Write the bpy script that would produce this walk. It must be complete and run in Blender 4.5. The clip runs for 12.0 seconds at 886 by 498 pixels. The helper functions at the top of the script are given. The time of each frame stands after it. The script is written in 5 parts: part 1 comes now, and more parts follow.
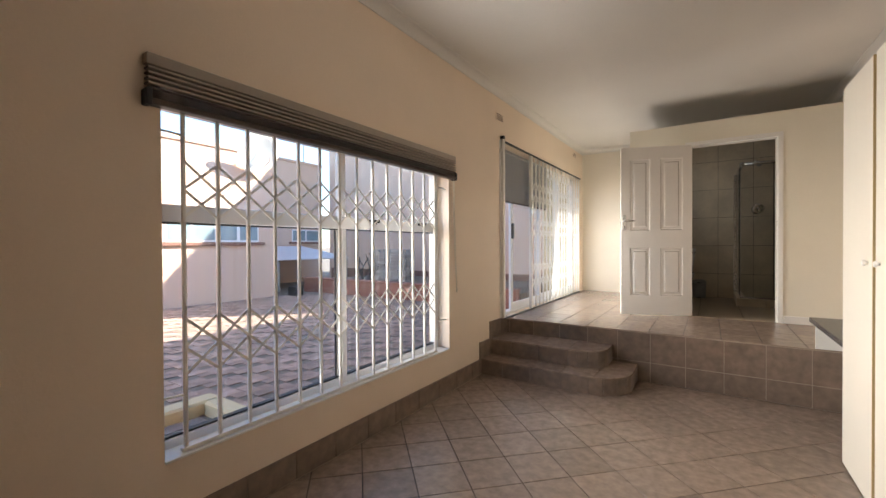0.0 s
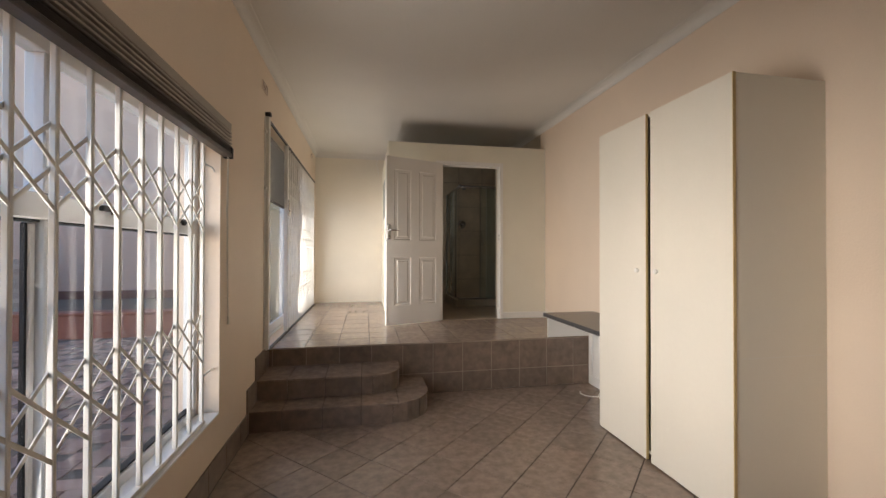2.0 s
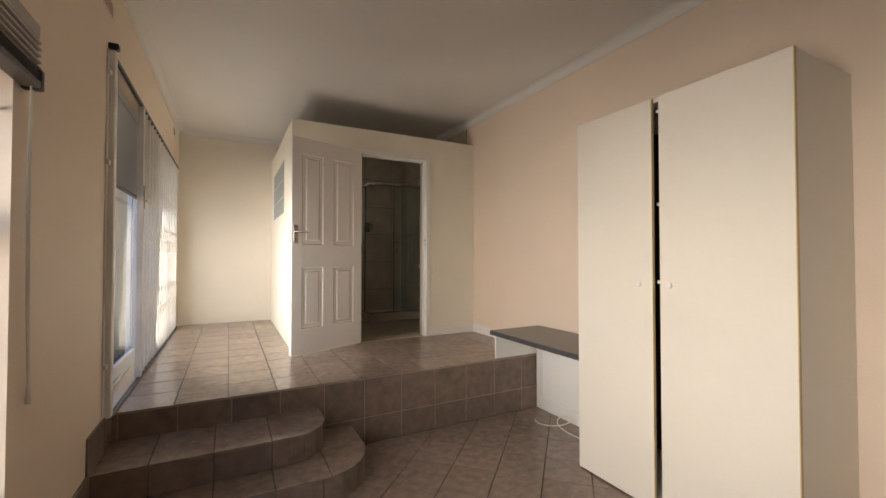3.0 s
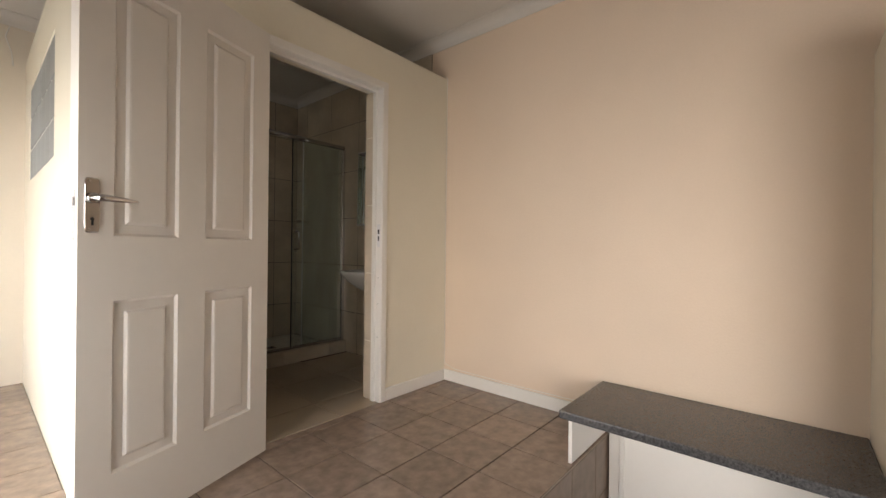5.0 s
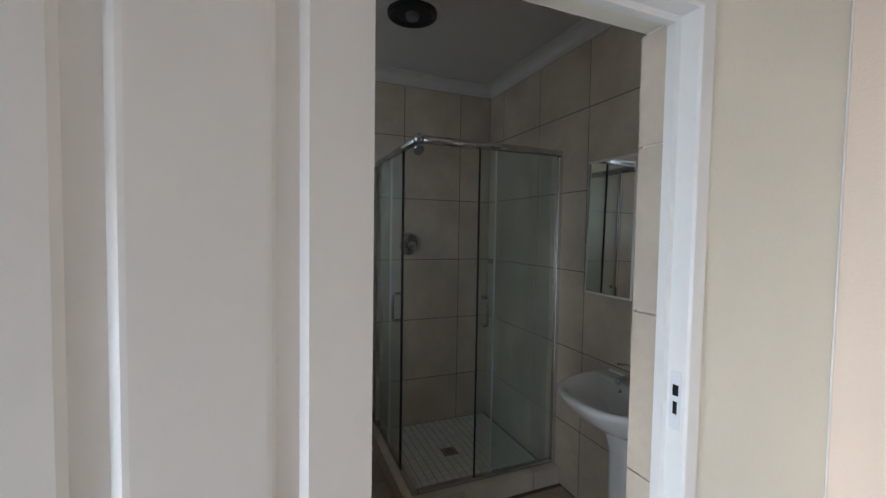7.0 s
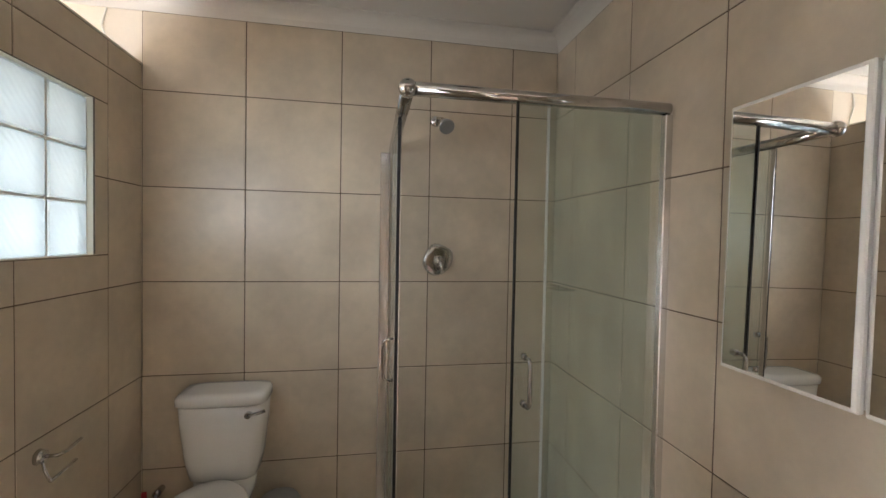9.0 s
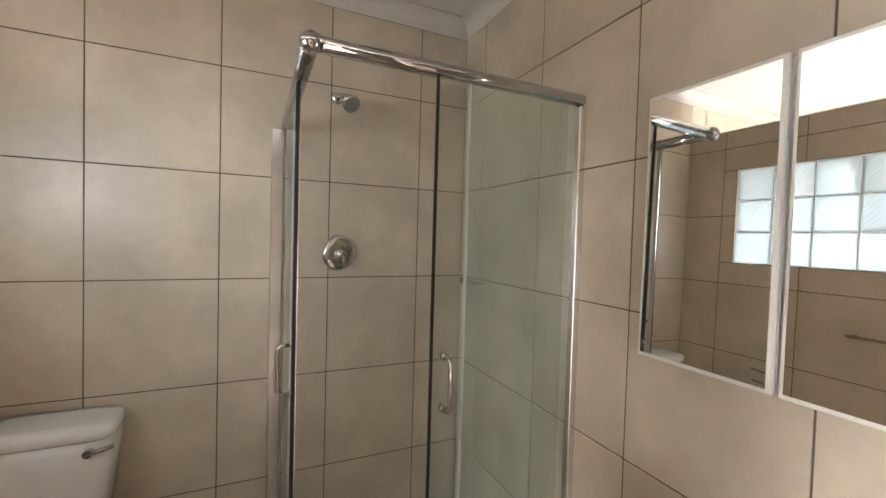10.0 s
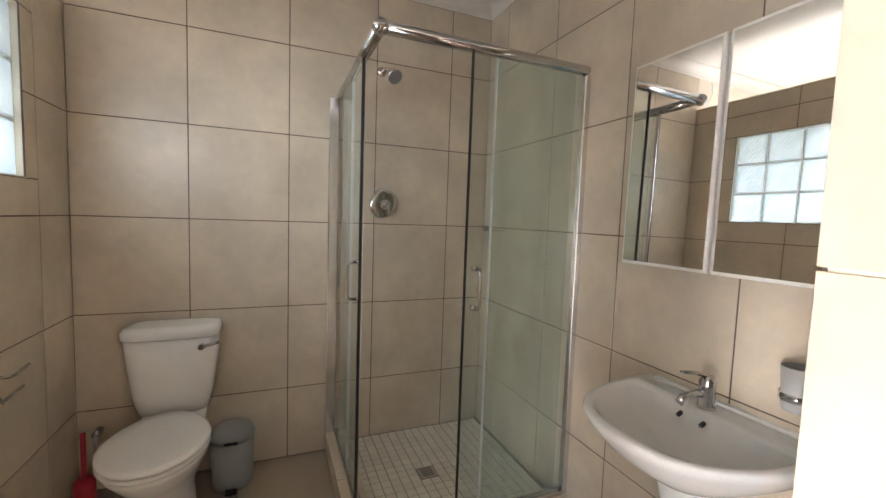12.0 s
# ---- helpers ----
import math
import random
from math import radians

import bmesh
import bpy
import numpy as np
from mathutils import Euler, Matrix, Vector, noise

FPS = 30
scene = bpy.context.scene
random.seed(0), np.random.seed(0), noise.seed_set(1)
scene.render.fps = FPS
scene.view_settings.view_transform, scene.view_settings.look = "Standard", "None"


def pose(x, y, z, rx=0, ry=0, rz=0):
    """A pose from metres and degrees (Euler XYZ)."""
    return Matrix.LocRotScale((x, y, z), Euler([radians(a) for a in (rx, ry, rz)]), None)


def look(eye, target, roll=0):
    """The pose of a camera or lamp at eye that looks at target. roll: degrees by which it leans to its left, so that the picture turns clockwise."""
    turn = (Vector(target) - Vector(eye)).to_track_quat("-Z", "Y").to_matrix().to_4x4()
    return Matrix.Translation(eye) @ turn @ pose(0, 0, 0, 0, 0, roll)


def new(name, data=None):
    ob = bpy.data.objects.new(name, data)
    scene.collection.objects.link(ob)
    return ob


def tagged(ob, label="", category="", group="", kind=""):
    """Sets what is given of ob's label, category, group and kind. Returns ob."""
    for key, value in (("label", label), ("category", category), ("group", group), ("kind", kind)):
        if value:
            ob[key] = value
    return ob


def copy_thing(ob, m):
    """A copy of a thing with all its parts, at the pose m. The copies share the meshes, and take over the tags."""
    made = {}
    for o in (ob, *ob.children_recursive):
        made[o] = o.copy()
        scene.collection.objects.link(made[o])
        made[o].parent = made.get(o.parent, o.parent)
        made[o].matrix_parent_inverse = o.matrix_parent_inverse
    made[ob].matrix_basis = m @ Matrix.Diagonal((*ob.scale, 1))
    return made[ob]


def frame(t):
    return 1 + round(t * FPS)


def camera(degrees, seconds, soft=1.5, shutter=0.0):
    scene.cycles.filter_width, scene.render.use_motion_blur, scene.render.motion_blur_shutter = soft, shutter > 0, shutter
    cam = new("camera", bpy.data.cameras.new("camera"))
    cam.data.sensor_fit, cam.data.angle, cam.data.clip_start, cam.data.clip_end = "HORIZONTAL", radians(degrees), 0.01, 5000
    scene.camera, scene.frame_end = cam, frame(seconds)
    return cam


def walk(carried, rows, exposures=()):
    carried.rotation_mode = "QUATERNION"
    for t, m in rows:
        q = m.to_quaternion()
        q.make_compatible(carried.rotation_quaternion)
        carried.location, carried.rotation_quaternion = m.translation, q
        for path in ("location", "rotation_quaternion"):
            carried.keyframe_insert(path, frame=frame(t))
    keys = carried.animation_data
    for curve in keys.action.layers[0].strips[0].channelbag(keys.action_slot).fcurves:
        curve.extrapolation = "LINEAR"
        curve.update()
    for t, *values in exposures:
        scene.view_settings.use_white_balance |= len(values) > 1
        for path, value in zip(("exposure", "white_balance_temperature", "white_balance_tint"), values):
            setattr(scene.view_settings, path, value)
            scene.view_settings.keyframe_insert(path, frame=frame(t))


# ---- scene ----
cam = camera(94.8, 12.0)
PATH = [
    (0, (1.979, -4.591, 1.381), (0.882, -2.918, 1.362), -0.3),
    (0.5, (1.776, -4.613, 1.383), (1.065, -2.743, 1.373), -0.1),
    (1, (1.439, -4.6, 1.395), (1.118, -2.626, 1.389), -0.1),
    (1.5, (1.093, -4.412, 1.389), (1.137, -2.412, 1.395), 0.0),
    (2, (0.817, -4.099, 1.397), (1.189, -2.134, 1.414), 0.1),
    (2.5, (0.614, -3.661, 1.406), (1.289, -1.779, 1.438), 0.1),
    (3, (0.544, -3.147, 1.431), (1.475, -1.378, 1.47), 0.0),
    (3.5, (0.477, -2.575, 1.448), (1.637, -0.947, 1.481), 0.1),
    (5.5, (1.017, -0.402, 1.597), (2.555, 0.876, 1.592), 0.7),
    (6, (1.188, -0.049, 1.721), (2.639, 1.327, 1.699), 0.8),
    (6.5, (1.436, 0.259, 1.875), (2.613, 1.875, 1.825), 1.2),
    (7, (1.664, 0.51, 2.018), (2.427, 2.357, 1.934), 0.9),
    (7.5, (1.848, 0.785, 2.034), (2.187, 2.754, 1.941), 0.8),
    (9.5, (2.28, 1.343, 2.035), (2.646, 3.309, 2.004), 1.5),
    (10, (2.229, 1.424, 2.009), (3.066, 3.24, 1.955), 1.6),
    (10.5, (2.151, 1.483, 1.943), (3.261, 3.144, 1.856), 1.8),
    (11, (2.074, 1.426, 1.897), (3.25, 3.038, 1.765), 1.9),
    (11.5, (2.033, 1.283, 1.862), (3.085, 2.977, 1.713), 2.0),
    (12, (2.017, 1.095, 1.848), (2.782, 2.937, 1.7), 2.0),
]
EXPOSURES = [(0.0, 2.3, 6600, 10), (1.0, 2.0, 6600, 10), (2.0, 1.75, 6700, 11), (3.5, 1.7, 6900, 12), (5.5, 2.05, 6400, 10), (6.0, 2.2, 5300, 8), (6.5, 2.35, 5100, 7), (7.0, 2.6, 5100, 5),
             (7.5, 3.05, 5150, 4), (8.5, 3.8, 5800, 9), (9.5, 4.3, 6150, 12), (10.5, 4.5, 6050, 12), (12.0, 4.45, 6000, 12)]
walk(cam, [(t, look(eye, target, roll)) for t, eye, target, roll in PATH], EXPOSURES)

# ---- world and sun ----
SUN = Vector((0.95, 0.91, 1.0)).normalized()
world = bpy.data.worlds.new("sky")
scene.world = world
world.use_nodes = True
wn = world.node_tree
sky = wn.nodes.new("ShaderNodeTexSky")
sky.sky_type = 'NISHITA'
sky.sun_disc = False
sky.ozone_density, sky.dust_density = 4.0, 0.3
sky.sun_elevation = math.asin(SUN.z)
sky.sun_rotation = math.atan2(SUN.x, SUN.y)
wn.links.new(sky.outputs[0], wn.nodes["Background"].inputs[0])
wn.nodes["Background"].inputs[1].default_value = 0.15
sun = new("sun", bpy.data.lights.new("sun", 'SUN'))
sun.data.energy, sun.data.angle, sun.data.color = 4.5, radians(0.5), (1.0, 0.93, 0.82)
sun.matrix_world = look((0, 0, 20), Vector((0, 0, 20)) - SUN)


def sky_lamp(name, y0, y1, z0, z1, x, watts, yaw, tilt, spread, color):
    """Added area lamp in an opening, throwing stand-in skylight and courtyard bounce indoors."""
    la = new(name, bpy.data.lights.new(name, 'AREA'))
    la.data.shape, la.data.size, la.data.size_y = 'RECTANGLE', y1 - y0, z1 - z0
    la.data.energy, la.data.spread, la.data.color = watts, radians(spread), color
    c = Vector((x, (y0 + y1) / 2, (z0 + z1) / 2))
    d = Vector((math.cos(radians(yaw)) * math.cos(radians(tilt)), math.sin(radians(yaw)) * math.cos(radians(tilt)), math.sin(radians(tilt))))
    la.matrix_world = look(c, c + d)


SKYC = (1.0, 0.965, 0.93)
sky_lamp("window_light", -3.65, -1.46, 0.5, 1.95, -0.15, 6.8, 22, -6, 80, SKYC)
sky_lamp("window_bounce", -3.65, -1.46, 1.0, 1.5, -0.15, 1.7, 10, 62, 75, SKYC)
sky_lamp("door_light", 0.0, 3.0, 0.6, 1.9, 0.0, 12, 18, -4, 125, SKYC)
sky_lamp("door_bounce", 0.0, 3.0, 0.7, 1.2, 0.0, 0.85, 0, 62, 75, SKYC)
# Fill lamp added inside the glass blocks to brighten the bathroom.
sky_lamp("block_fill", 1.90, 3.03, 1.98, 2.53, 1.152, 0.235, 44, -8, 95, (0.97, 0.98, 1.0))


# ---- materials ----
def mat(name, color, rough=0.5, metal=0.0, vary=0.08, scale=3.0, fine=60.0, bump=0.05, rand=0.0, spec=0.5, stain=None):
    m = bpy.data.materials.new(name)
    m.use_nodes = True
    nt = m.node_tree
    b = nt.nodes["Principled BSDF"]
    b.inputs["Roughness"].default_value = rough
    b.inputs["Metallic"].default_value = metal
    b.inputs["Specular IOR Level"].default_value = spec
    co = nt.nodes.new("ShaderNodeTexCoord")
    geo = nt.nodes.new("ShaderNodeNewGeometry")
    n1 = nt.nodes.new("ShaderNodeTexNoise")
    n1.inputs["Scale"].default_value, n1.inputs["Detail"].default_value = scale, 6
    n2 = nt.nodes.new("ShaderNodeTexNoise")
    n2.inputs["Scale"].default_value, n2.inputs["Detail"].default_value = fine, 3
    nt.links.new(geo.outputs["Position"], n1.inputs["Vector"])
    nt.links.new(geo.outputs["Position"], n2.inputs["Vector"])
    ramp = nt.nodes.new("ShaderNodeValToRGB")
    dark = [c * (1 - vary * 1.6) for c in color] if stain is None else stain
    ramp.color_ramp.elements[0].position, ramp.color_ramp.elements[1].position = 0.22, 0.78
    ramp.color_ramp.elements[0].color = (*dark, 1)
    ramp.color_ramp.elements[1].color = (*[min(1, c * (1 + vary * 0.5)) for c in color], 1)
    nt.links.new(n1.outputs["Fac"], ramp.inputs["Fac"])
    hsv = nt.nodes.new("ShaderNodeHueSaturation")
    nt.links.new(ramp.outputs["Color"], hsv.inputs["Color"])
    mr = nt.nodes.new("ShaderNodeMapRange")
    mr.inputs["To Min"].default_value, mr.inputs["To Max"].default_value = 1 - vary * 0.5, 1 + vary * 0.5
    nt.links.new(n2.outputs["Fac"], mr.inputs["Value"])
    if rand:
        oi = nt.nodes.new("ShaderNodeObjectInfo")
        mr2 = nt.nodes.new("ShaderNodeMapRange")
        mr2.inputs["To Min"].default_value, mr2.inputs["To Max"].default_value = 1 - rand, 1 + rand
        nt.links.new(oi.outputs["Random"], mr2.inputs["Value"])
        mul = nt.nodes.new("ShaderNodeMath")
        mul.operation = 'MULTIPLY'
        nt.links.new(mr.outputs[0], mul.inputs[0])
        nt.links.new(mr2.outputs[0], mul.inputs[1])
        nt.links.new(mul.outputs[0], hsv.inputs["Value"])
    else:
        nt.links.new(mr.outputs[0], hsv.inputs["Value"])
    nt.links.new(hsv.outputs["Color"], b.inputs["Base Color"])
    rr = nt.nodes.new("ShaderNodeMapRange")
    rr.inputs["To Min"].default_value, rr.inputs["To Max"].default_value = max(0.02, rough * 0.96), min(1, rough * 1.04)
    nt.links.new(n1.outputs["Fac"], rr.inputs["Value"])
    nt.links.new(rr.outputs[0], b.inputs["Roughness"])
    if bump:
        bp = nt.nodes.new("ShaderNodeBump")
        bp.inputs["Strength"].default_value, bp.inputs["Distance"].default_value = bump, 0.01
        nt.links.new(n2.outputs["Fac"], bp.inputs["Height"])
        nt.links.new(bp.outputs[0], b.inputs["Normal"])
    return m


CREAM = mat("cream wall paint", (0.80, 0.66, 0.52), 0.55, vary=0.05, scale=1.2, fine=90, bump=0.10)
BOXP = mat("pale cream wall paint", (0.82, 0.775, 0.645), 0.5, vary=0.05, scale=1.5, fine=90, bump=0.08)
ALCOVE = mat("light cream wall paint", (0.81, 0.74, 0.63), 0.55, vary=0.05, scale=1.4, fine=90, bump=0.08)
CEIL = mat("white ceiling paint", (0.74, 0.71, 0.66), 0.7, vary=0.05, scale=0.8, fine=70, bump=0.05)
WHITE = mat("white gloss paint", (0.82, 0.80, 0.75), 0.32, vary=0.03, scale=2, fine=40, bump=0.03)
DOORW = mat("white enamel door", (0.80, 0.77, 0.72), 0.38, vary=0.03, scale=2, fine=30, bump=0.03)
MELA = mat("cream melamine board", (0.82, 0.77, 0.66), 0.4, vary=0.03, scale=1.5, fine=50, bump=0.01)
EDGE = mat("yellowed edging", (0.62, 0.46, 0.22), 0.5)
# Near-black fill that paints the shade inside the cupboard and screw holes.
DARK = mat("dark shade fill", (0.02, 0.018, 0.015), 0.8)
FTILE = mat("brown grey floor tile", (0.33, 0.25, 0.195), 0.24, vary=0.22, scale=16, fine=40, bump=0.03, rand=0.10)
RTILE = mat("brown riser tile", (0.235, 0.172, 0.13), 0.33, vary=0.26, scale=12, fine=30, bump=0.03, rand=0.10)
RGROUT = mat("pale riser grout", (0.42, 0.36, 0.29), 0.9, vary=0.15, scale=20, fine=150)
GROUT = mat("dark grout", (0.085, 0.065, 0.05), 0.9, vary=0.2, scale=20, fine=150, bump=0.2)
BTILE = mat("beige bathroom tile", (0.66, 0.565, 0.435), 0.30, vary=0.17, scale=3.2, fine=25, bump=0.015, rand=0.03)
BGROUT = mat("brown bathroom grout", (0.17, 0.13, 0.095), 0.9, vary=0.15, scale=20, fine=150, bump=0.1)
BFLOOR = mat("beige bathroom floor tile", (0.42, 0.34, 0.25), 0.3, vary=0.1, scale=3, fine=30, bump=0.02, rand=0.05)
MOSAIC = mat("white mosaic tile", (0.72, 0.68, 0.58), 0.3, vary=0.06, rand=0.06)
MGROUT = mat("grey mosaic grout", (0.25, 0.22, 0.18), 0.9)
CHROME = mat("chrome", (0.58, 0.58, 0.58), 0.07, 1.0, vary=0.02, bump=0)
ALU = mat("brushed aluminium", (0.72, 0.72, 0.72), 0.22, 1.0, vary=0.03, bump=0.01)
STEELW = mat("white painted steel", (0.80, 0.77, 0.71), 0.35, vary=0.06, scale=8, fine=60, bump=0.05)
ALUW = mat("white aluminium frame", (0.76, 0.76, 0.76), 0.35, vary=0.04, bump=0.02)
BLACK = mat("black plastic", (0.015, 0.015, 0.015), 0.4)
# Window rubber; on the shower doors it paints a clear seal's dark look.
DARKSEAL = mat("dark rubber, also darkened clear seal", (0.02, 0.02, 0.02), 0.6)
BLIND = mat("taupe blind slat", (0.35, 0.30, 0.25), 0.4, vary=0.05)
BLINDD = mat("dark brown bottom rail", (0.05, 0.035, 0.028), 0.4)
BLINDG = mat("grey venetian slat", (0.30, 0.30, 0.29), 0.4, vary=0.03)
CORD = mat("white cord", (0.75, 0.70, 0.60), 0.8)
PORC = mat("white porcelain", (0.80, 0.79, 0.76), 0.10, vary=0.015, bump=0)
GRANITE = mat("speckled granite", (0.10, 0.10, 0.10), 0.25, vary=0.5, scale=130, fine=320, bump=0.02, stain=(0.02, 0.02, 0.022))
FROST = mat("frosted glass", (0.50, 0.50, 0.47), 0.35, vary=0.03, bump=0.01)
GREYP = mat("grey plastic", (0.30, 0.30, 0.29), 0.45)
REDP = mat("red plastic", (0.45, 0.02, 0.04), 0.35)
PLASTER = mat("pink house plaster", (0.66, 0.46, 0.35), 0.85, vary=0.07, scale=0.9, fine=50, bump=0.15)
PLASTER2 = mat("yellow cream plaster", (0.62, 0.50, 0.30), 0.85, vary=0.07, scale=1.2, fine=50, bump=0.15)
PAVER = mat("weathered brick paver", (0.36, 0.25, 0.20), 0.85, vary=0.25, scale=5, fine=60, bump=0.2, rand=0.28)
SAND = mat("sandy joint", (0.17, 0.14, 0.11), 0.95, vary=0.2, scale=12, fine=120, bump=0.3)
REDW = mat("red oxide painted wall", (0.32, 0.13, 0.09), 0.7, vary=0.15)
BRICK = mat("stacked grey brick", (0.42, 0.36, 0.31), 0.85, vary=0.2, rand=0.3)
SHEET = mat("painted metal sheet", (0.62, 0.66, 0.70), 0.4, vary=0.08)
ROOF = mat("grey roof", (0.25, 0.23, 0.22), 0.8, vary=0.1)
SILLB = mat("brown brick sill", (0.22, 0.11, 0.08), 0.8, vary=0.15)


def simple(name, kind):
    m = bpy.data.materials.new(name)
    m.use_nodes = True
    nt = m.node_tree
    b = nt.nodes["Principled BSDF"]
    if kind == "mirror":
        b.inputs["Base Color"].default_value = (0.88, 0.89, 0.88, 1)
        b.inputs["Metallic"].default_value, b.inputs["Roughness"].default_value = 1.0, 0.01
    else:
        out = nt.nodes["Material Output"]
        tr = nt.nodes.new("ShaderNodeBsdfTransparent")
        gl = nt.nodes.new("ShaderNodeBsdfGlossy")
        gl.inputs["Roughness"].default_value = 0.02
        mx = nt.nodes.new("ShaderNodeMixShader")
        lw = nt.nodes.new("ShaderNodeLayerWeight")
        lw.inputs["Blend"].default_value = 0.5
        pw = nt.nodes.new("ShaderNodeMath")
        pw.operation = 'POWER'
        pw.inputs[1].default_value = 4.0
        nt.links.new(lw.outputs["Facing"], pw.inputs[0])
        fr = nt.nodes.new("ShaderNodeMath")
        fr.operation = 'MULTIPLY_ADD'
        fr.inputs[1].default_value, fr.inputs[2].default_value = 0.4, 0.03
        nt.links.new(pw.outputs[0], fr.inputs[0])
        tr.inputs["Color"].default_value = (0.955, 0.978, 0.962, 1) if kind == "shower" else (0.97, 0.985, 0.98, 1)
        nt.links.new(fr.outputs[0], mx.inputs[0])
        nt.links.new(tr.outputs[0], mx.inputs[1])
        nt.links.new(gl.outputs[0], mx.inputs[2])
        if kind == "shower":
            # Pale diffuse layer: soap film, with reflection haze put into the colour too.
            film_haze = nt.nodes.new("ShaderNodeBsdfDiffuse")
            film_haze.inputs["Color"].default_value = (0.66, 0.74, 0.66, 1)
            no = nt.nodes.new("ShaderNodeTexNoise")
            no.inputs["Scale"].default_value, no.inputs["Detail"].default_value = 4.0, 5
            geo = nt.nodes.new("ShaderNodeNewGeometry")
            mp = nt.nodes.new("ShaderNodeVectorMath")
            mp.operation = 'MULTIPLY'
            mp.inputs[1].default_value = (2.5, 2.5, 0.5)
            nt.links.new(geo.outputs["Position"], mp.inputs[0])
            nt.links.new(mp.outputs[0], no.inputs["Vector"])
            fm = nt.nodes.new("ShaderNodeMapRange")
            fm.inputs["From Min"].default_value, fm.inputs["From Max"].default_value = 0.3, 0.7
            fm.inputs["To Min"].default_value, fm.inputs["To Max"].default_value = 0.03, 0.10
            nt.links.new(no.outputs["Fac"], fm.inputs["Value"])
            m3 = nt.nodes.new("ShaderNodeMixShader")
            nt.links.new(fm.outputs[0], m3.inputs[0])
            nt.links.new(mx.outputs[0], m3.inputs[1])
            nt.links.new(film_haze.outputs[0], m3.inputs[2])
            mx = m3
        nt.links.new(mx.outputs[0], out.inputs["Surface"])
    return m


MIRROR = simple("mirror silver", "mirror")
GLASS = simple("clear window glass", "pane")
SHGLASS = simple("greenish shower glass", "shower")


def block_glass():
    m = bpy.data.materials.new("wavy glass block")
    m.use_nodes = True
    nt = m.node_tree
    out = nt.nodes["Material Output"]
    b = nt.nodes["Principled BSDF"]
    tl = nt.nodes.new("ShaderNodeBsdfTranslucent")
    tl.inputs["Color"].default_value = (0.60, 0.66, 0.68, 1)
    rf = nt.nodes.new("ShaderNodeBsdfTransparent")
    rf.inputs["Color"].default_value = (0.58, 0.66, 0.70, 1)
    mx = nt.nodes.new("ShaderNodeMixShader")
    mx.inputs[0].default_value = 0.45
    nt.links.new(tl.outputs[0], mx.inputs[1])
    nt.links.new(rf.outputs[0], mx.inputs[2])
    gl = nt.nodes.new("ShaderNodeBsdfGlossy")
    gl.inputs["Roughness"].default_value = 0.08
    mx2 = nt.nodes.new("ShaderNodeMixShader")
    mx2.inputs[0].default_value = 0.08
    nt.links.new(mx.outputs[0], mx2.inputs[1])
    nt.links.new(gl.outputs[0], mx2.inputs[2])
    geo = nt.nodes.new("ShaderNodeNewGeometry")
    w = nt.nodes.new("ShaderNodeTexWave")
    w.wave_type = 'RINGS'
    w.inputs["Scale"].default_value, w.inputs["Distortion"].default_value = 14, 3
    nt.links.new(geo.outputs["Position"], w.inputs["Vector"])
    bp = nt.nodes.new("ShaderNodeBump")
    bp.inputs["Strength"].default_value, bp.inputs["Distance"].default_value = 0.18, 0.02
    nt.links.new(w.outputs["Fac"], bp.inputs["Height"])
    nt.links.new(bp.outputs[0], tl.inputs["Normal"])
    nt.links.new(bp.outputs[0], gl.inputs["Normal"])
    df = nt.nodes.new("ShaderNodeBsdfDiffuse")
    df.inputs["Color"].default_value = (0.75, 0.74, 0.70, 1)
    mx3 = nt.nodes.new("ShaderNodeMixShader")
    mx3.inputs[0].default_value = 0.28
    nt.links.new(mx2.outputs[0], mx3.inputs[1])
    nt.links.new(df.outputs[0], mx3.inputs[2])
    nt.links.new(mx3.outputs[0], out.inputs["Surface"])
    nt.nodes.remove(b)
    return m


GBLOCK = block_glass()


# ---- mesh helpers ----
def to_mesh(name, bm, material):
    me = bpy.data.meshes.new(name)
    bmesh.ops.recalc_face_normals(bm, faces=bm.faces)
    bm.to_mesh(me)
    bm.free()
    me.materials.append(material)
    return me


def smooth(ob, on=True):
    for p in ob.data.polygons:
        p.use_smooth = on
    return ob


def part(name, bm, material, parent, label=""):
    ob = new(name, to_mesh(name, bm, material))
    ob.parent = parent
    return tagged(ob, label=label)


def thing(name, loc, label, category, group=""):
    ob = new(name)
    ob.location = loc
    return tagged(ob, label=label, category=category, group=group)


def bx(x0, x1, y0, y1, z0, z1, bevel=0.0, bm=None, seg=1):
    bm = bm or bmesh.new()
    g = bmesh.ops.create_cube(bm, size=1)
    for v in g["verts"]:
        v.co = (x0 if v.co.x < 0 else x1, y0 if v.co.y < 0 else y1, z0 if v.co.z < 0 else z1)
    if bevel:
        es = list({e for v in g["verts"] for e in v.link_edges})
        bmesh.ops.bevel(bm, geom=es, offset=bevel, segments=seg, affect='EDGES', profile=0.5)
    return bm


def rod(a, b, r, seg=12, r2=None, bm=None):
    bm = bm or bmesh.new()
    a, b = Vector(a), Vector(b)
    d = b - a
    m = Matrix.Translation((a + b) / 2) @ d.to_track_quat("Z", "Y").to_matrix().to_4x4()
    bmesh.ops.create_cone(bm, cap_ends=True, segments=seg, radius1=r, radius2=r if r2 is None else r2, depth=d.length, matrix=m)
    return bm


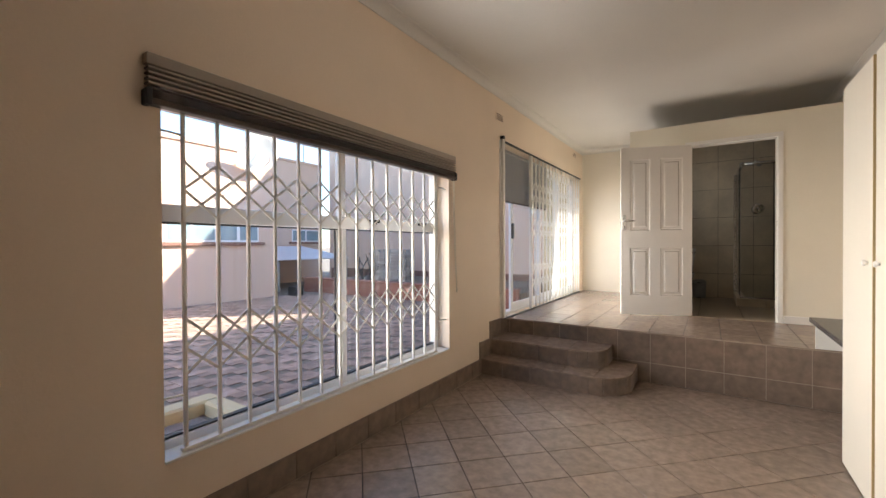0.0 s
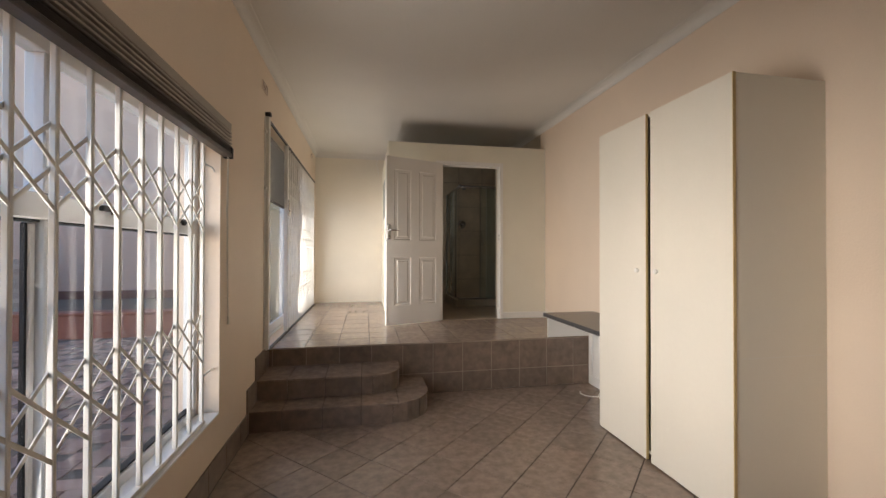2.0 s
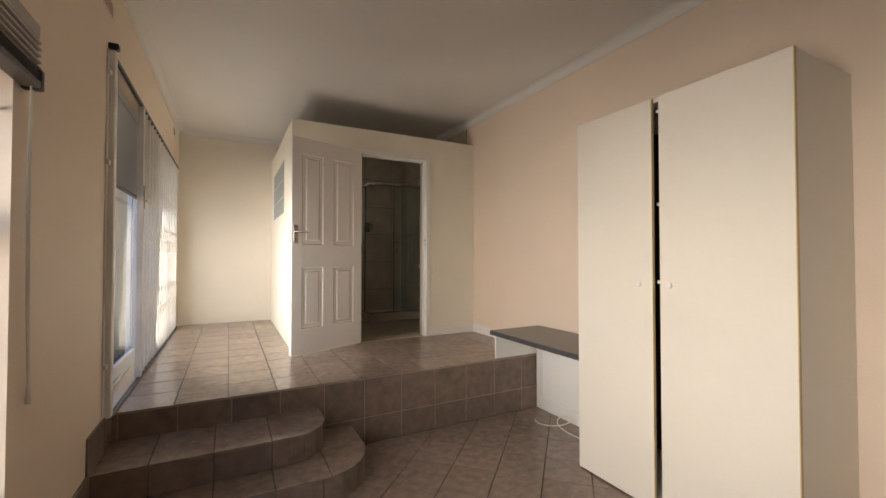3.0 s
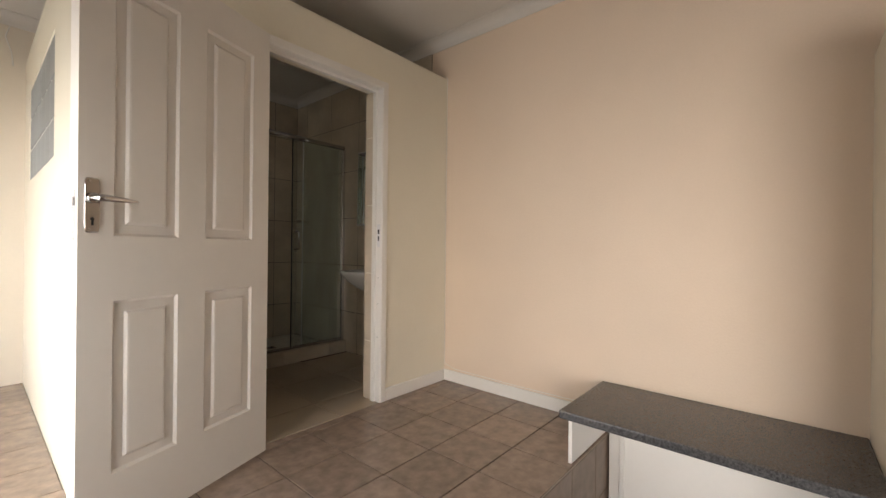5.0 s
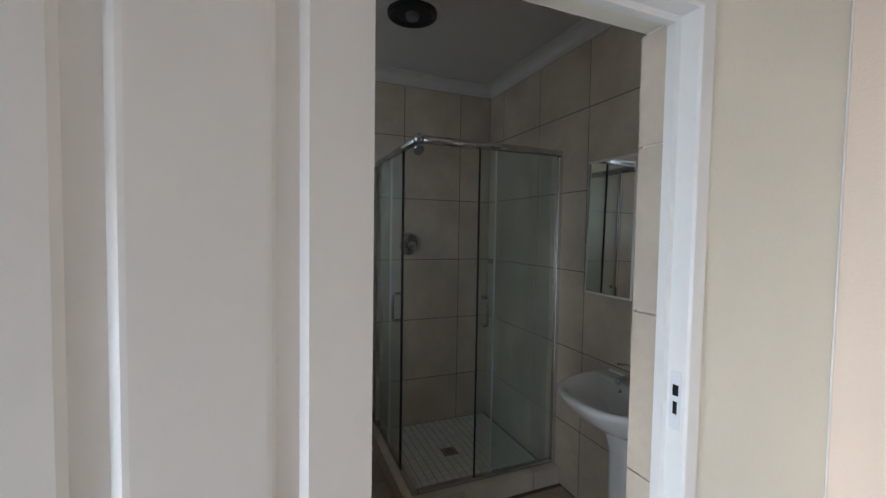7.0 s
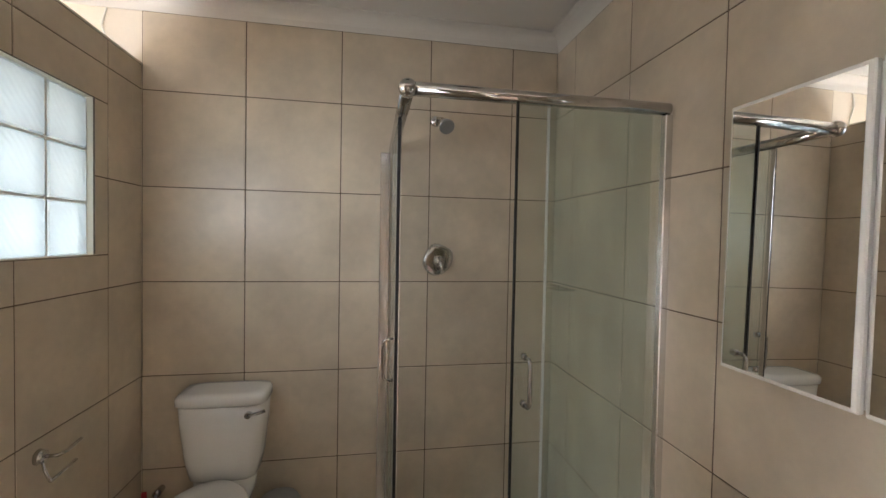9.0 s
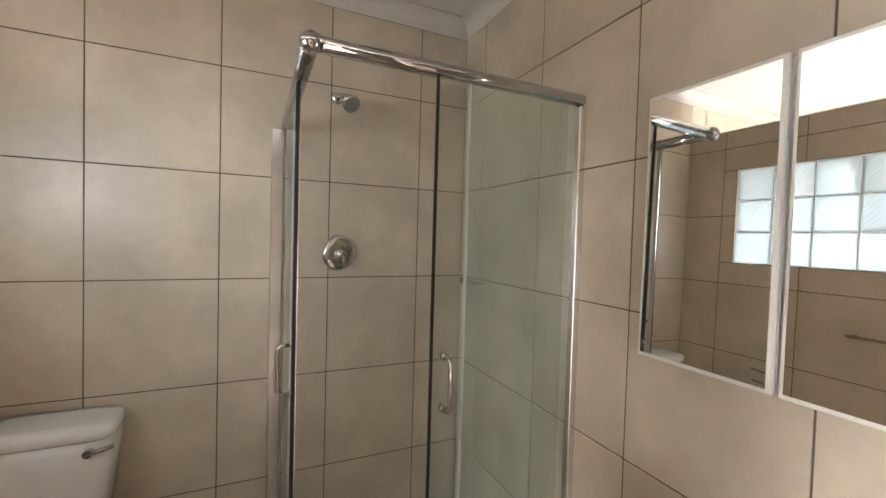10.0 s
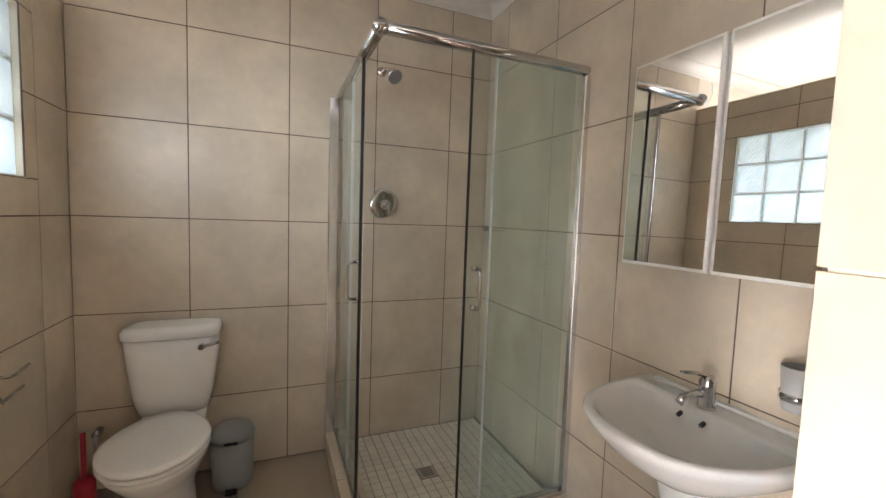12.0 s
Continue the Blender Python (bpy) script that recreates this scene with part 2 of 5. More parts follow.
def tube(pts, r, seg=8, bm=None, closed=False):
    bm = bm or bmesh.new()
    pts = [Vector(p) for p in pts]
    rings, n, ref = [], len(pts), None
    for i, p in enumerate(pts):
        d = (pts[min(i + 1, n - 1)] - pts[max(i - 1, 0)]).normalized()
        if ref is None:
            ref = d.orthogonal().normalized()
        ref = (ref - d * ref.dot(d)).normalized()
        o = d.cross(ref)
        rings.append([bm.verts.new(p + (ref * math.cos(2 * math.pi * k / seg) + o * math.sin(2 * math.pi * k / seg)) * r) for k in range(seg)])
    for a, b in zip(rings, rings[1:]):
        for k in range(seg):
            bm.faces.new((a[k], a[(k + 1) % seg], b[(k + 1) % seg], b[k]))
    bm.faces.new(rings[0][::-1])
    bm.faces.new(rings[-1])
    return bm


def loft(rings, bm=None, cap0=True, cap1=True):
    """Skin a list of closed rings of equal count."""
    bm = bm or bmesh.new()
    vs = [[bm.verts.new(p) for p in r] for r in rings]
    n = len(vs[0])
    for a, b in zip(vs, vs[1:]):
        for k in range(n):
            bm.faces.new((a[k], a[(k + 1) % n], b[(k + 1) % n], b[k]))
    if cap0:
        bm.faces.new(vs[0][::-1])
    if cap1:
        bm.faces.new(vs[-1])
    return bm


def oval(cx, cy, z, a, b, n=32, power=2.0, start=0.0):
    out = []
    for k in range(n):
        t = 2 * math.pi * k / n + start
        c, s = math.cos(t), math.sin(t)
        out.append((cx + a * math.copysign(abs(c) ** (2 / power), c), cy + b * math.copysign(abs(s) ** (2 / power), s), z))
    return out


def slab(name, x0, x1, y0, y1, z0, z1, material, label="", bevel=0.0):
    ob = new(name, to_mesh(name, bx(x0, x1, y0, y1, z0, z1, bevel), material))
    return tagged(ob, label=label, kind="structure")


def wall_holes(name, material, axis, t0, t1, u0, u1, z0, z1, holes, label=""):
    """A wall of thickness t0..t1 along axis ('x' or 'y'), spanning u and z, with rectangular holes (ua, ub, za, zb)."""
    us = sorted({u0, u1, *[h[0] for h in holes], *[h[1] for h in holes]})
    zs = sorted({z0, z1, *[h[2] for h in holes], *[h[3] for h in holes]})
    bm = bmesh.new()
    solid = [[not any(h[0] <= (a + b) / 2 <= h[1] and h[2] <= (c + d) / 2 <= h[3] for h in holes) for c, d in zip(zs, zs[1:])] for a, b in zip(us, us[1:])]
    cache = {}

    def vert(i, j, k):
        if (i, j, k) not in cache:
            u, z, t = us[i], zs[j], (t0, t1)[k]
            cache[i, j, k] = bm.verts.new((t, u, z) if axis == 'x' else (u, t, z))
        return cache[i, j, k]

    nu, nz = len(us) - 1, len(zs) - 1
    for i in range(nu):
        for j in range(nz):
            if not solid[i][j]:
                continue
            for k in (0, 1):
                bm.faces.new((vert(i, j, k), vert(i + 1, j, k), vert(i + 1, j + 1, k), vert(i, j + 1, k)))
            for di, dj, a, b in ((-1, 0, (i, j), (i, j + 1)), (1, 0, (i + 1, j), (i + 1, j + 1)), (0, -1, (i, j), (i + 1, j)), (0, 1, (i, j + 1), (i + 1, j + 1))):
                ii, jj = i + di, j + dj
                if 0 <= ii < nu and 0 <= jj < nz and solid[ii][jj]:
                    continue
                bm.faces.new((vert(*a, 0), vert(*b, 0), vert(*b, 1), vert(*a, 1)))
    return tagged(new(name, to_mesh(name, bm, material)), label=label, kind="structure")


def clip_poly(poly, x0, x1, y0, y1):
    for ax, lim, sgn in ((0, x0, 1), (0, x1, -1), (1, y0, 1), (1, y1, -1)):
        out = []
        for a, b in zip(poly, poly[1:] + poly[:1]):
            da, db = sgn * (a[ax] - lim), sgn * (b[ax] - lim)
            if da >= 0:
                out.append(a)
            if (da >= 0) != (db >= 0):
                t = da / (da - db)
                out.append((a[0] + t * (b[0] - a[0]), a[1] + t * (b[1] - a[1])))
        poly = out
        if len(poly) < 3:
            return []
    return poly


# ---- plan ----
XL, XR, YB, YF = -0.072, 3.268, 3.428, -6.4
PZ, CZ, BT = 0.5, 3.165, 2.83           # platform, ceiling, top of the bathroom partition
PY = -0.075                              # front of the platform
BX0, BX1 = 1.105, 1.162                  # bathroom side partition, before its tiles
BY0, BY1 = 1.205, 1.358                  # bathroom front partition, before its tiles
WY0, WY1, WZ0, WZ1 = -3.755, -1.36, 0.395, 2.09
SY0, SY1, SZ1 = -0.16, 3.16, 2.58
GZ = 0.2                                 # courtyard level

wall_left = wall_holes("wall_left", CREAM, 'x', XL - 0.23, XL, YF - 0.2, YB + 0.2, -0.1, 3.4,
                       [(WY0, WY1, WZ0, WZ1), (SY0, SY1, PZ, SZ1)], "cream painted plaster wall with window and sliding door openings")
slab("wall_right", XR, XR + 0.23, YF - 0.2, YB + 0.2, -0.1, 3.4, CREAM, "cream painted plaster wall")
slab("wall_back", XL, XR, YB, YB + 0.2, -0.1, 3.4, ALCOVE, "cream painted plaster wall behind the alcove")
slab("wall_front", XL, XR, YF - 0.2, YF, -0.1, 3.4, CREAM, "cream painted plaster wall")
slab("ceiling", XL, XR, YF, YB, CZ, CZ + 0.2, CEIL, "white painted flat ceiling")
floor = slab("floor", XL, XR, YF, PY, -0.1, -0.006, GROUT, "brown grey ceramic tiles laid diagonally with dark grout")
platform = slab("floor_platform", XL, XR, PY + 0.008, YB, -0.1, PZ - 0.006, GROUT, "raised platform floor in brown grey ceramic tiles")
partition = wall_holes("wall_partition_front", BOXP, 'y', BY0, BY1, BX0, XR, PZ - 0.006, BT, [(1.765, 2.61, PZ - 0.006, PZ + 2.07)],
                       "low cream painted bathroom partition with doorway")
GBY0, GBY1, GBZ0, GBZ1 = 1.86, 3.088, 1.945, 2.565
side_part = wall_holes("wall_partition_side", BOXP, 'x', BX0, BX1, BY1, YB, PZ - 0.006, BT, [(GBY0, GBY1, GBZ0, GBZ1)],
                       "low cream painted partition with glass block window")
slab("roof_slab", XL - 0.45, XR + 0.3, YF - 0.4, YB + 0.3, 3.402, 3.52, ROOF, "flat grey roof slab")


def coving(name, a, b, inward):
    """A curved cornice along a straight run at the wall head."""
    a, b, n = Vector(a), Vector(b), Vector(inward)
    prof = [(0, -0.08), (0.006, -0.08), (0.008, -0.068)]
    for k in range(7):
        t = math.pi / 2 * k / 6
        prof.append((0.008 + 0.062 * (1 - math.cos(t)), -0.068 + 0.06 * math.sin(t)))
    prof += [(0.08, -0.006), (0.08, 0), (0, 0)]
    rings = [[tuple(p + n * u + Vector((0, 0, v))) for u, v in prof] for p in (a, b)]
    ob = smooth(new(name, to_mesh(name, loft(rings), CEIL)), False)
    return tagged(ob, label="white plaster cornice", kind="structure")


CE = CZ - 0.001
coving("trim_cornice_left", (XL, YF, CE), (XL, YB, CE), (1, 0, 0))
coving("trim_cornice_right", (XR, YF, CE), (XR, YB, CE), (-1, 0, 0))
coving("trim_cornice_back", (XL, YB, CE), (XR, YB, CE), (0, -1, 0))
coving("trim_cornice_front", (XL, YF, CE), (XR, YF, CE), (0, 1, 0))

# ---- steps ----


def step_outline(w, d, r, n=8):
    pts = [(XL, PY + 0.008), (XL, PY - d)]
    for k in range(n + 1):
        t = math.pi / 2 * k / n
        pts.append((w - r + r * math.sin(t), PY - d + r - r * math.cos(t)))
    pts.append((w, PY + 0.008))
    return pts


def rounded_step(name, w, d, r, z0, z1, label):
    st = tagged(new(name), label=label, kind="structure")
    out = step_outline(w, d, r)
    part("core", loft([[(x, y, z0) for x, y in out], [(x, y, z1 - 0.012) for x, y in out]]), GROUT, st)
    tread = step_outline(w + 0.012, d + 0.012, r)
    lines = [XL - 0.001, XL + 0.25, XL + 0.553, XL + 0.856, XL + 1.159, w + 0.02]
    lines = [q for q in lines if q < w - 0.06] + [w + 0.02]
    for a, b in zip(lines, lines[1:]):
        ring = clip_poly(tread, a + 0.002, b - 0.002, PY - d - 0.02, PY + 0.01)
        cx, cy = sum(p[0] for p in ring) / len(ring), sum(p[1] for p in ring) / len(ring)
        top = [(x + (cx - x) * 0.012, y + (cy - y) * 0.012, z1) for x, y in ring]
        part("tread_tile", loft([[(x, y, z1 - 0.011) for x, y in ring], [(x, y, z1 - 0.003) for x, y in ring], top]), FTILE, st)
    edge = w - r
    cuts = [XL, XL + 0.25, XL + 0.553, XL + 0.856, edge]
    for a, b in zip(cuts, cuts[1:]):
        if b - a > 0.02:
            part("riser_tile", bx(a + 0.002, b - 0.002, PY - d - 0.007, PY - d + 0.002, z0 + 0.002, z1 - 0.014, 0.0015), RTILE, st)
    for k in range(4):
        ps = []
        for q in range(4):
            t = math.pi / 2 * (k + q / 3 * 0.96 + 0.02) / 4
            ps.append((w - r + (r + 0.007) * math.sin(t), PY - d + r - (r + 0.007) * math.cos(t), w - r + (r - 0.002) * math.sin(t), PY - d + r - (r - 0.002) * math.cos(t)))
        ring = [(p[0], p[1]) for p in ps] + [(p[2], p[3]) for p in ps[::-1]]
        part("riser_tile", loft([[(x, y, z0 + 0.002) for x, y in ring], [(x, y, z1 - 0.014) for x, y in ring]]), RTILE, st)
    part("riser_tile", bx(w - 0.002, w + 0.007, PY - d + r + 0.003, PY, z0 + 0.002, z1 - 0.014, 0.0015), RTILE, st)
    return st


rounded_step("step_lower", 1.36, 0.655, 0.32, 0.0, 0.167, "brown tiled lower step with rounded corner")
rounded_step("step_upper", 1.12, 0.42, 0.24, 0.167, 0.335, "brown tiled upper step with rounded corner")

# ---- windows and gates in the left wall ----


def lattice(parent, y0, dy, n, x, bands, w=0.006):
    """Scissor bars between n uprights; each band is (top, mid, bottom)."""
    for top, mid, bot in bands:
        for i in range(n - 1):
            a, b = y0 + i * dy, y0 + (i + 1) * dy
            for za, zb in ((top, mid), (mid, top), (mid, bot), (bot, mid)):
                d = Vector((0, b - a, zb - za))
                nrm = Vector((0, -d.z, d.y)).normalized() * 0.0065
                off = 0.006 if za > zb else -0.006
                ring = [Vector((x + off + s, a, za)) + nrm * q for s, q in ((-0.002, -1), (0.002, -1), (0.002, 1), (-0.002, 1))]
                part("lattice_bar", loft([[tuple(p) for p in ring], [tuple(p + d) for p in ring]]), STEELW, parent)


def upright(name, parent, y, x, z0, z1, w=0.0085):
    return part(name, bx(x - 0.010, x + 0.010, y - w, y + w, z0, z1, 0.003), STEELW, parent)


win = tagged(new("window_1"), label="white aluminium window with fixed and sliding panes", kind="structure")
xf = XL - 0.155
YM = (WY0 + WY1) / 2
TR = 1.545


def frame_bar(parent, name, y0, y1, z0, z1, x0=xf - 0.03, x1=xf + 0.03, m=ALUW):
    return part(name, bx(x0, x1, y0, y1, z0, z1, 0.004), m, parent)


frame_bar(win, "window_frame", WY0, WY0 + 0.05, WZ0, WZ1)
frame_bar(win, "window_frame", WY1 - 0.05, WY1, WZ0, WZ1)
frame_bar(win, "window_frame", WY0 + 0.05, WY1 - 0.05, WZ0, WZ0 + 0.055)
frame_bar(win, "window_frame", WY0 + 0.05, WY1 - 0.05, WZ1 - 0.05, WZ1)
frame_bar(win, "transom", WY0 + 0.05, WY1 - 0.05, TR - 0.045, TR + 0.04, xf - 0.035, xf + 0.035)
frame_bar(win, "mullion", YM - 0.022, YM + 0.022, WZ0 + 0.055, TR - 0.045, xf - 0.032, xf + 0.034)
frame_bar(win, "mullion", YM - 0.022, YM + 0.022, TR + 0.04, WZ1 - 0.05)
frame_bar(win, "sash_stile", YM - 0.050, YM - 0.024, WZ0 + 0.068, TR - 0.056, xf - 0.014, xf + 0.010)
frame_bar(win, "seal", YM - 0.056, YM - 0.0505, WZ0 + 0.068, TR - 0.056, xf - 0.012, xf + 0.006, DARKSEAL)
frame_bar(win, "seal", WY0 + 0.05, WY1 - 0.05, WZ0 + 0.056, WZ0 + 0.066, xf - 0.02, xf + 0.02, DARKSEAL)
frame_bar(win, "seal", WY0 + 0.05, WY1 - 0.05, TR - 0.054, TR - 0.046, xf - 0.02, xf + 0.02, DARKSEAL)
for a, b, c, d in ((WY0 + 0.05, YM - 0.03, WZ0 + 0.066, TR - 0.054), (YM + 0.03, WY1 - 0.05, WZ0 + 0.066, TR - 0.054),
                   (WY0 + 0.05, YM - 0.03, TR + 0.04, WZ1 - 0.05), (YM + 0.03, WY1 - 0.05, TR + 0.04, WZ1 - 0.05)):
    g = part("pane", bx(xf - 0.003, xf + 0.003, a, b, c, d), GLASS, win)
    g.visible_shadow = False
for y in (-2.25, -1.62):
    h = part("window_latch", bx(xf + 0.036, xf + 0.055, y - 0.07, y + 0.05, TR + 0.010, TR + 0.032, 0.003), BLACK, win, "black window latch")
    part("latch_lever", bx(xf + 0.05, xf + 0.062, y - 0.02, y + 0.012, TR - 0.002, TR + 0.024, 0.003), BLACK, h)
part("window_sill", bx(XL - 0.124, XL + 0.004, WY0 + 0.002, WY1 - 0.002, WZ0 + 0.001, WZ0 + 0.014, 0.003), WHITE, win)

guard = thing("burglar_guard", (0, 0, 0), "white painted steel trellis burglar bars inside the window", "burglar bars")
gx = XL - 0.03
N1, G0, GD = 14, -3.652, 0.1613
for i in range(N1):
    upright("bar", guard, G0 + i * GD, gx, 0.432, 2.05)
part("bottom_track", bx(gx - 0.014, gx + 0.014, G0 - 0.02, G0 + GD * 13 + 0.02, 0.412, 0.432, 0.003), STEELW, guard)
part("top_track", bx(gx - 0.014, gx + 0.014, G0 - 0.02, G0 + GD * 13 + 0.02, 2.05, 2.075, 0.003), STEELW, guard)
lattice(guard, G0, GD, N1, gx, [(1.785, 1.65, 1.517), (1.04, 0.90, 0.765)])
for z in (0.68, 1.905):
    part("fixing_lug", tube([(gx, G0, z), (gx, G0 - 0.09, z + 0.005), (gx - 0.01, WY0 - 0.02, z - 0.01)], 0.006), STEELW, guard)
    part("fixing_lug", tube([(gx, G0 + 13 * GD, z), (gx, WY1 - 0.05, z + 0.006), (gx - 0.01, WY1 + 0.02, z - 0.01)], 0.006), STEELW, guard)

blind = thing("venetian_blind", (0, -2.56, 2.2), "taupe venetian blind pulled up above the window", "blind")
blind.location = (0, 0, 0)
b0, b1 = -3.825, -1.30
part("head_rail", bx(XL + 0.002, XL + 0.045, b0, b1, 2.165, 2.215, 0.004), BLIND, blind)
for k in range(5):
    z = 2.158 - k * 0.022
    part("slat", bx(XL + 0.004 + (k % 3) * 0.001, XL + 0.05, b0 + 0.004, b1 - 0.004, z - 0.011, z - 0.001, 0.002), BLIND if k < 4 else BLINDD, blind)
for k in range(4):
    z = 2.050 - k * 0.007
    part("slat", bx(XL + 0.004, XL + 0.05, b0 + 0.004, b1 - 0.004, z - 0.003, z - 0.001), BLINDD, blind, "dark stacked slat")
part("bottom_rail", bx(XL + 0.002, XL + 0.054, b0, b1, 1.995, 2.022, 0.004), BLINDD, blind, "dark brown bottom rail")
part("end_cap", bx(XL + 0.001, XL + 0.056, b0 - 0.006, b0 + 0.02, 1.99, 2.06, 0.004), BLACK, blind)
part("end_cap", bx(XL + 0.001, XL + 0.056, b1 - 0.02, b1 + 0.006, 1.99, 2.06, 0.004), BLACK, blind)
cords = thing("blind_cord", (0, 0, 0), "white hanging blind cords with tassel", "cord")
part("cord", tube([(XL + 0.03, -1.31, 2.0), (XL + 0.022, -1.29, 1.6), (XL + 0.015, -1.26, 1.2), (XL + 0.014, -1.245, 0.98)], 0.0035, 6), CORD, cords)
part("cord", tube([(XL + 0.035, -1.335, 2.0), (XL + 0.025, -1.32, 1.7), (XL + 0.018, -1.285, 1.25), (XL + 0.014, -1.25, 0.98)], 0.003, 6), CORD, cords)
part("tassel", rod((XL + 0.014, -1.246, 0.985), (XL + 0.014, -1.245, 0.93), 0.006, 10, 0.009), CORD, cords)

vent_names = ((-0.255, 2.86, 0.20, 0.085), (2.86, 2.985, 0.17, 0.08))
for y, z, w, h in vent_names:
    v = thing("wall_vent", (XL, y, z), "cream louvred air vent set high in the wall", "vent", "wall vents")
    part("frame", bx(0.0, 0.006, -w / 2, w / 2, -h / 2, h / 2, 0.002), CREAM, v)
    # Raised brown strips paint the shade of the vent's slots.
    for k in range(4):
        zz = -h / 2 + h * (k + 0.7) / 4.4
        part("slot", bx(0.0062, 0.0075, -w / 2 + 0.015, w / 2 - 0.015, zz - 0.004, zz + 0.004), SILLB, v)

# sliding door
sd = tagged(new("door_1"), label="white aluminium sliding glass door with one leaf drawn aside", kind="structure")
xs = XL - 0.15
for nm, a, b, c, d in (("door_frame", SY0, SY0 + 0.045, PZ, SZ1), ("door_frame", SY1 - 0.045, SY1, PZ, SZ1), ("door_frame", SY0 + 0.045, SY1 - 0.045, SZ1 - 0.05, SZ1), ("threshold", SY0 + 0.045, SY1 - 0.045, PZ, PZ + 0.03)):
    part(nm, bx(xs - 0.05, xs + 0.05, a, b, c, d, 0.003), ALUW, sd)
for y0, y1, xo in ((0.32, 1.42, 0.02), (1.36, 2.30, -0.02), (2.24, SY1 - 0.05, 0.02)):
    part("leaf_stile", bx(xs + xo - 0.017, xs + xo + 0.017, y0, y0 + 0.06, PZ + 0.03, SZ1 - 0.05, 0.003), ALUW, sd)
    part("leaf_stile", bx(xs + xo - 0.017, xs + xo + 0.017, y1 - 0.06, y1, PZ + 0.03, SZ1 - 0.05, 0.003), ALUW, sd)
    part("leaf_rail", bx(xs + xo - 0.016, xs + xo + 0.016, y0 + 0.06, y1 - 0.06, PZ + 0.03, PZ + 0.12, 0.003), ALUW, sd)
    part("leaf_rail", bx(xs + xo - 0.016, xs + xo + 0.016, y0 + 0.06, y1 - 0.06, SZ1 - 0.11, SZ1 - 0.05, 0.003), ALUW, sd)
    g = part("pane", bx(xs + xo - 0.003, xs + xo + 0.003, y0 + 0.055, y1 - 0.055, PZ + 0.115, SZ1 - 0.105), GLASS, sd)
    g.visible_shadow = False
part("door_pull", bx(xs + 0.038, xs + 0.065, 0.325, 0.37, 1.46, 1.66, 0.006), BLACK, sd, "black sliding door pull")

gate = thing("security_gate", (0, 0, 0), "white steel trellis security gate drawn across the sliding door", "security gate")
part("post", bx(XL + 0.001, XL + 0.034, -0.225, -0.17, PZ + 0.02, 2.62, 0.004), STEELW, gate)
part("wall_flange", bx(XL + 0.0005, XL + 0.006, -0.262, -0.226, 0.53, 2.60, 0.002), STEELW, gate)
for z in (2.46, 1.95, 0.80):
    part("fixing_clip", bx(XL + 0.0065, XL + 0.02, -0.268, -0.226, z, z + 0.03, 0.003), STEELW, gate)
part("top_track", bx(XL + 0.004, XL + 0.024, -0.17, SY1 + 0.05, 2.588, 2.612, 0.003), BLACK, gate, "black top track")
part("track_end_cap", bx(XL + 0.002, XL + 0.05, -0.245, -0.2, 2.615, 2.65, 0.004), BLACK, gate)
part("bottom_track", bx(XL + 0.004, XL + 0.030, -0.17, SY1 - 0.0, PZ + 0.002, PZ + 0.016, 0.003), BLACK, gate, "black bottom track")
NG, Q0 = 17, 0.74
QD = (SY1 - 0.05 - Q0) / (NG - 1)
part("lead_post", bx(XL - 0.006, XL + 0.034, Q0 - 0.065, Q0 - 0.02, PZ + 0.02, 2.585, 0.004), STEELW, gate)
for i in range(NG):
    upright("bar", gate, Q0 + i * QD, XL + 0.014, PZ + 0.02, 2.585, 0.010)
lattice(gate, Q0, QD, NG, XL + 0.014, [(2.25, 2.08, 1.91), (1.74, 1.60, 1.46), (1.14, 0.94, 0.74)])
lock = part("lock_case", bx(XL + 0.034, XL + 0.05, Q0 - 0.07, Q0 - 0.015, 1.80, 1.98, 0.004), ALU, gate, "steel slam lock")
part("lock_lever", rod((XL + 0.055, Q0 - 0.075, 1.86), (XL + 0.055, Q0 + 0.03, 1.855), 0.008), ALU, lock)

sblind = thing("venetian_blind", (0, 0, 0), "grey venetian blind half lowered in the door opening", "blind")
sb0, sb1 = SY0 + 0.05, 1.5
part("head_rail", bx(XL - 0.075, XL - 0.035, sb0, sb1, 2.50, 2.54, 0.003), BLINDG, sblind)
for k in range(40):
    z = 2.49 - k * 0.0142
    bm = bmesh.new()
    vs = [bm.verts.new((XL - 0.055 + dx, y, z + dz)) for y in (sb0, sb1) for dx, dz in ((-0.010, -0.007), (0.010, 0.007), (0.0105, 0.0062), (-0.0095, -0.0078))]
    for f in ((0, 1, 5, 4), (1, 2, 6, 5), (2, 3, 7, 6), (3, 0, 4, 7), (0, 3, 2, 1), (4, 5, 6, 7)):
        bm.faces.new([vs[q] for q in f])
    part("slat", bm, BLINDG, sblind)
part("bottom_rail", bx(XL - 0.07, XL - 0.04, sb0, sb1, 1.905, 1.922, 0.003), BLINDD, sblind, "dark bottom rail")

# ---- bathroom door and frame ----
door = tagged(new("door_2"), label="white four-panel door standing open against the partition", kind="structure")
hinge = Vector((1.792, 1.125, 0))
ang = math.atan2(0.845 - 1.125, 1.055 - 1.792)
M = Matrix.Translation(hinge) @ Matrix.Rotation(ang, 4, 'Z')
DW, DT, DZ0, DZ1 = 0.792, 0.04, PZ + 0.018, PZ + 2.062


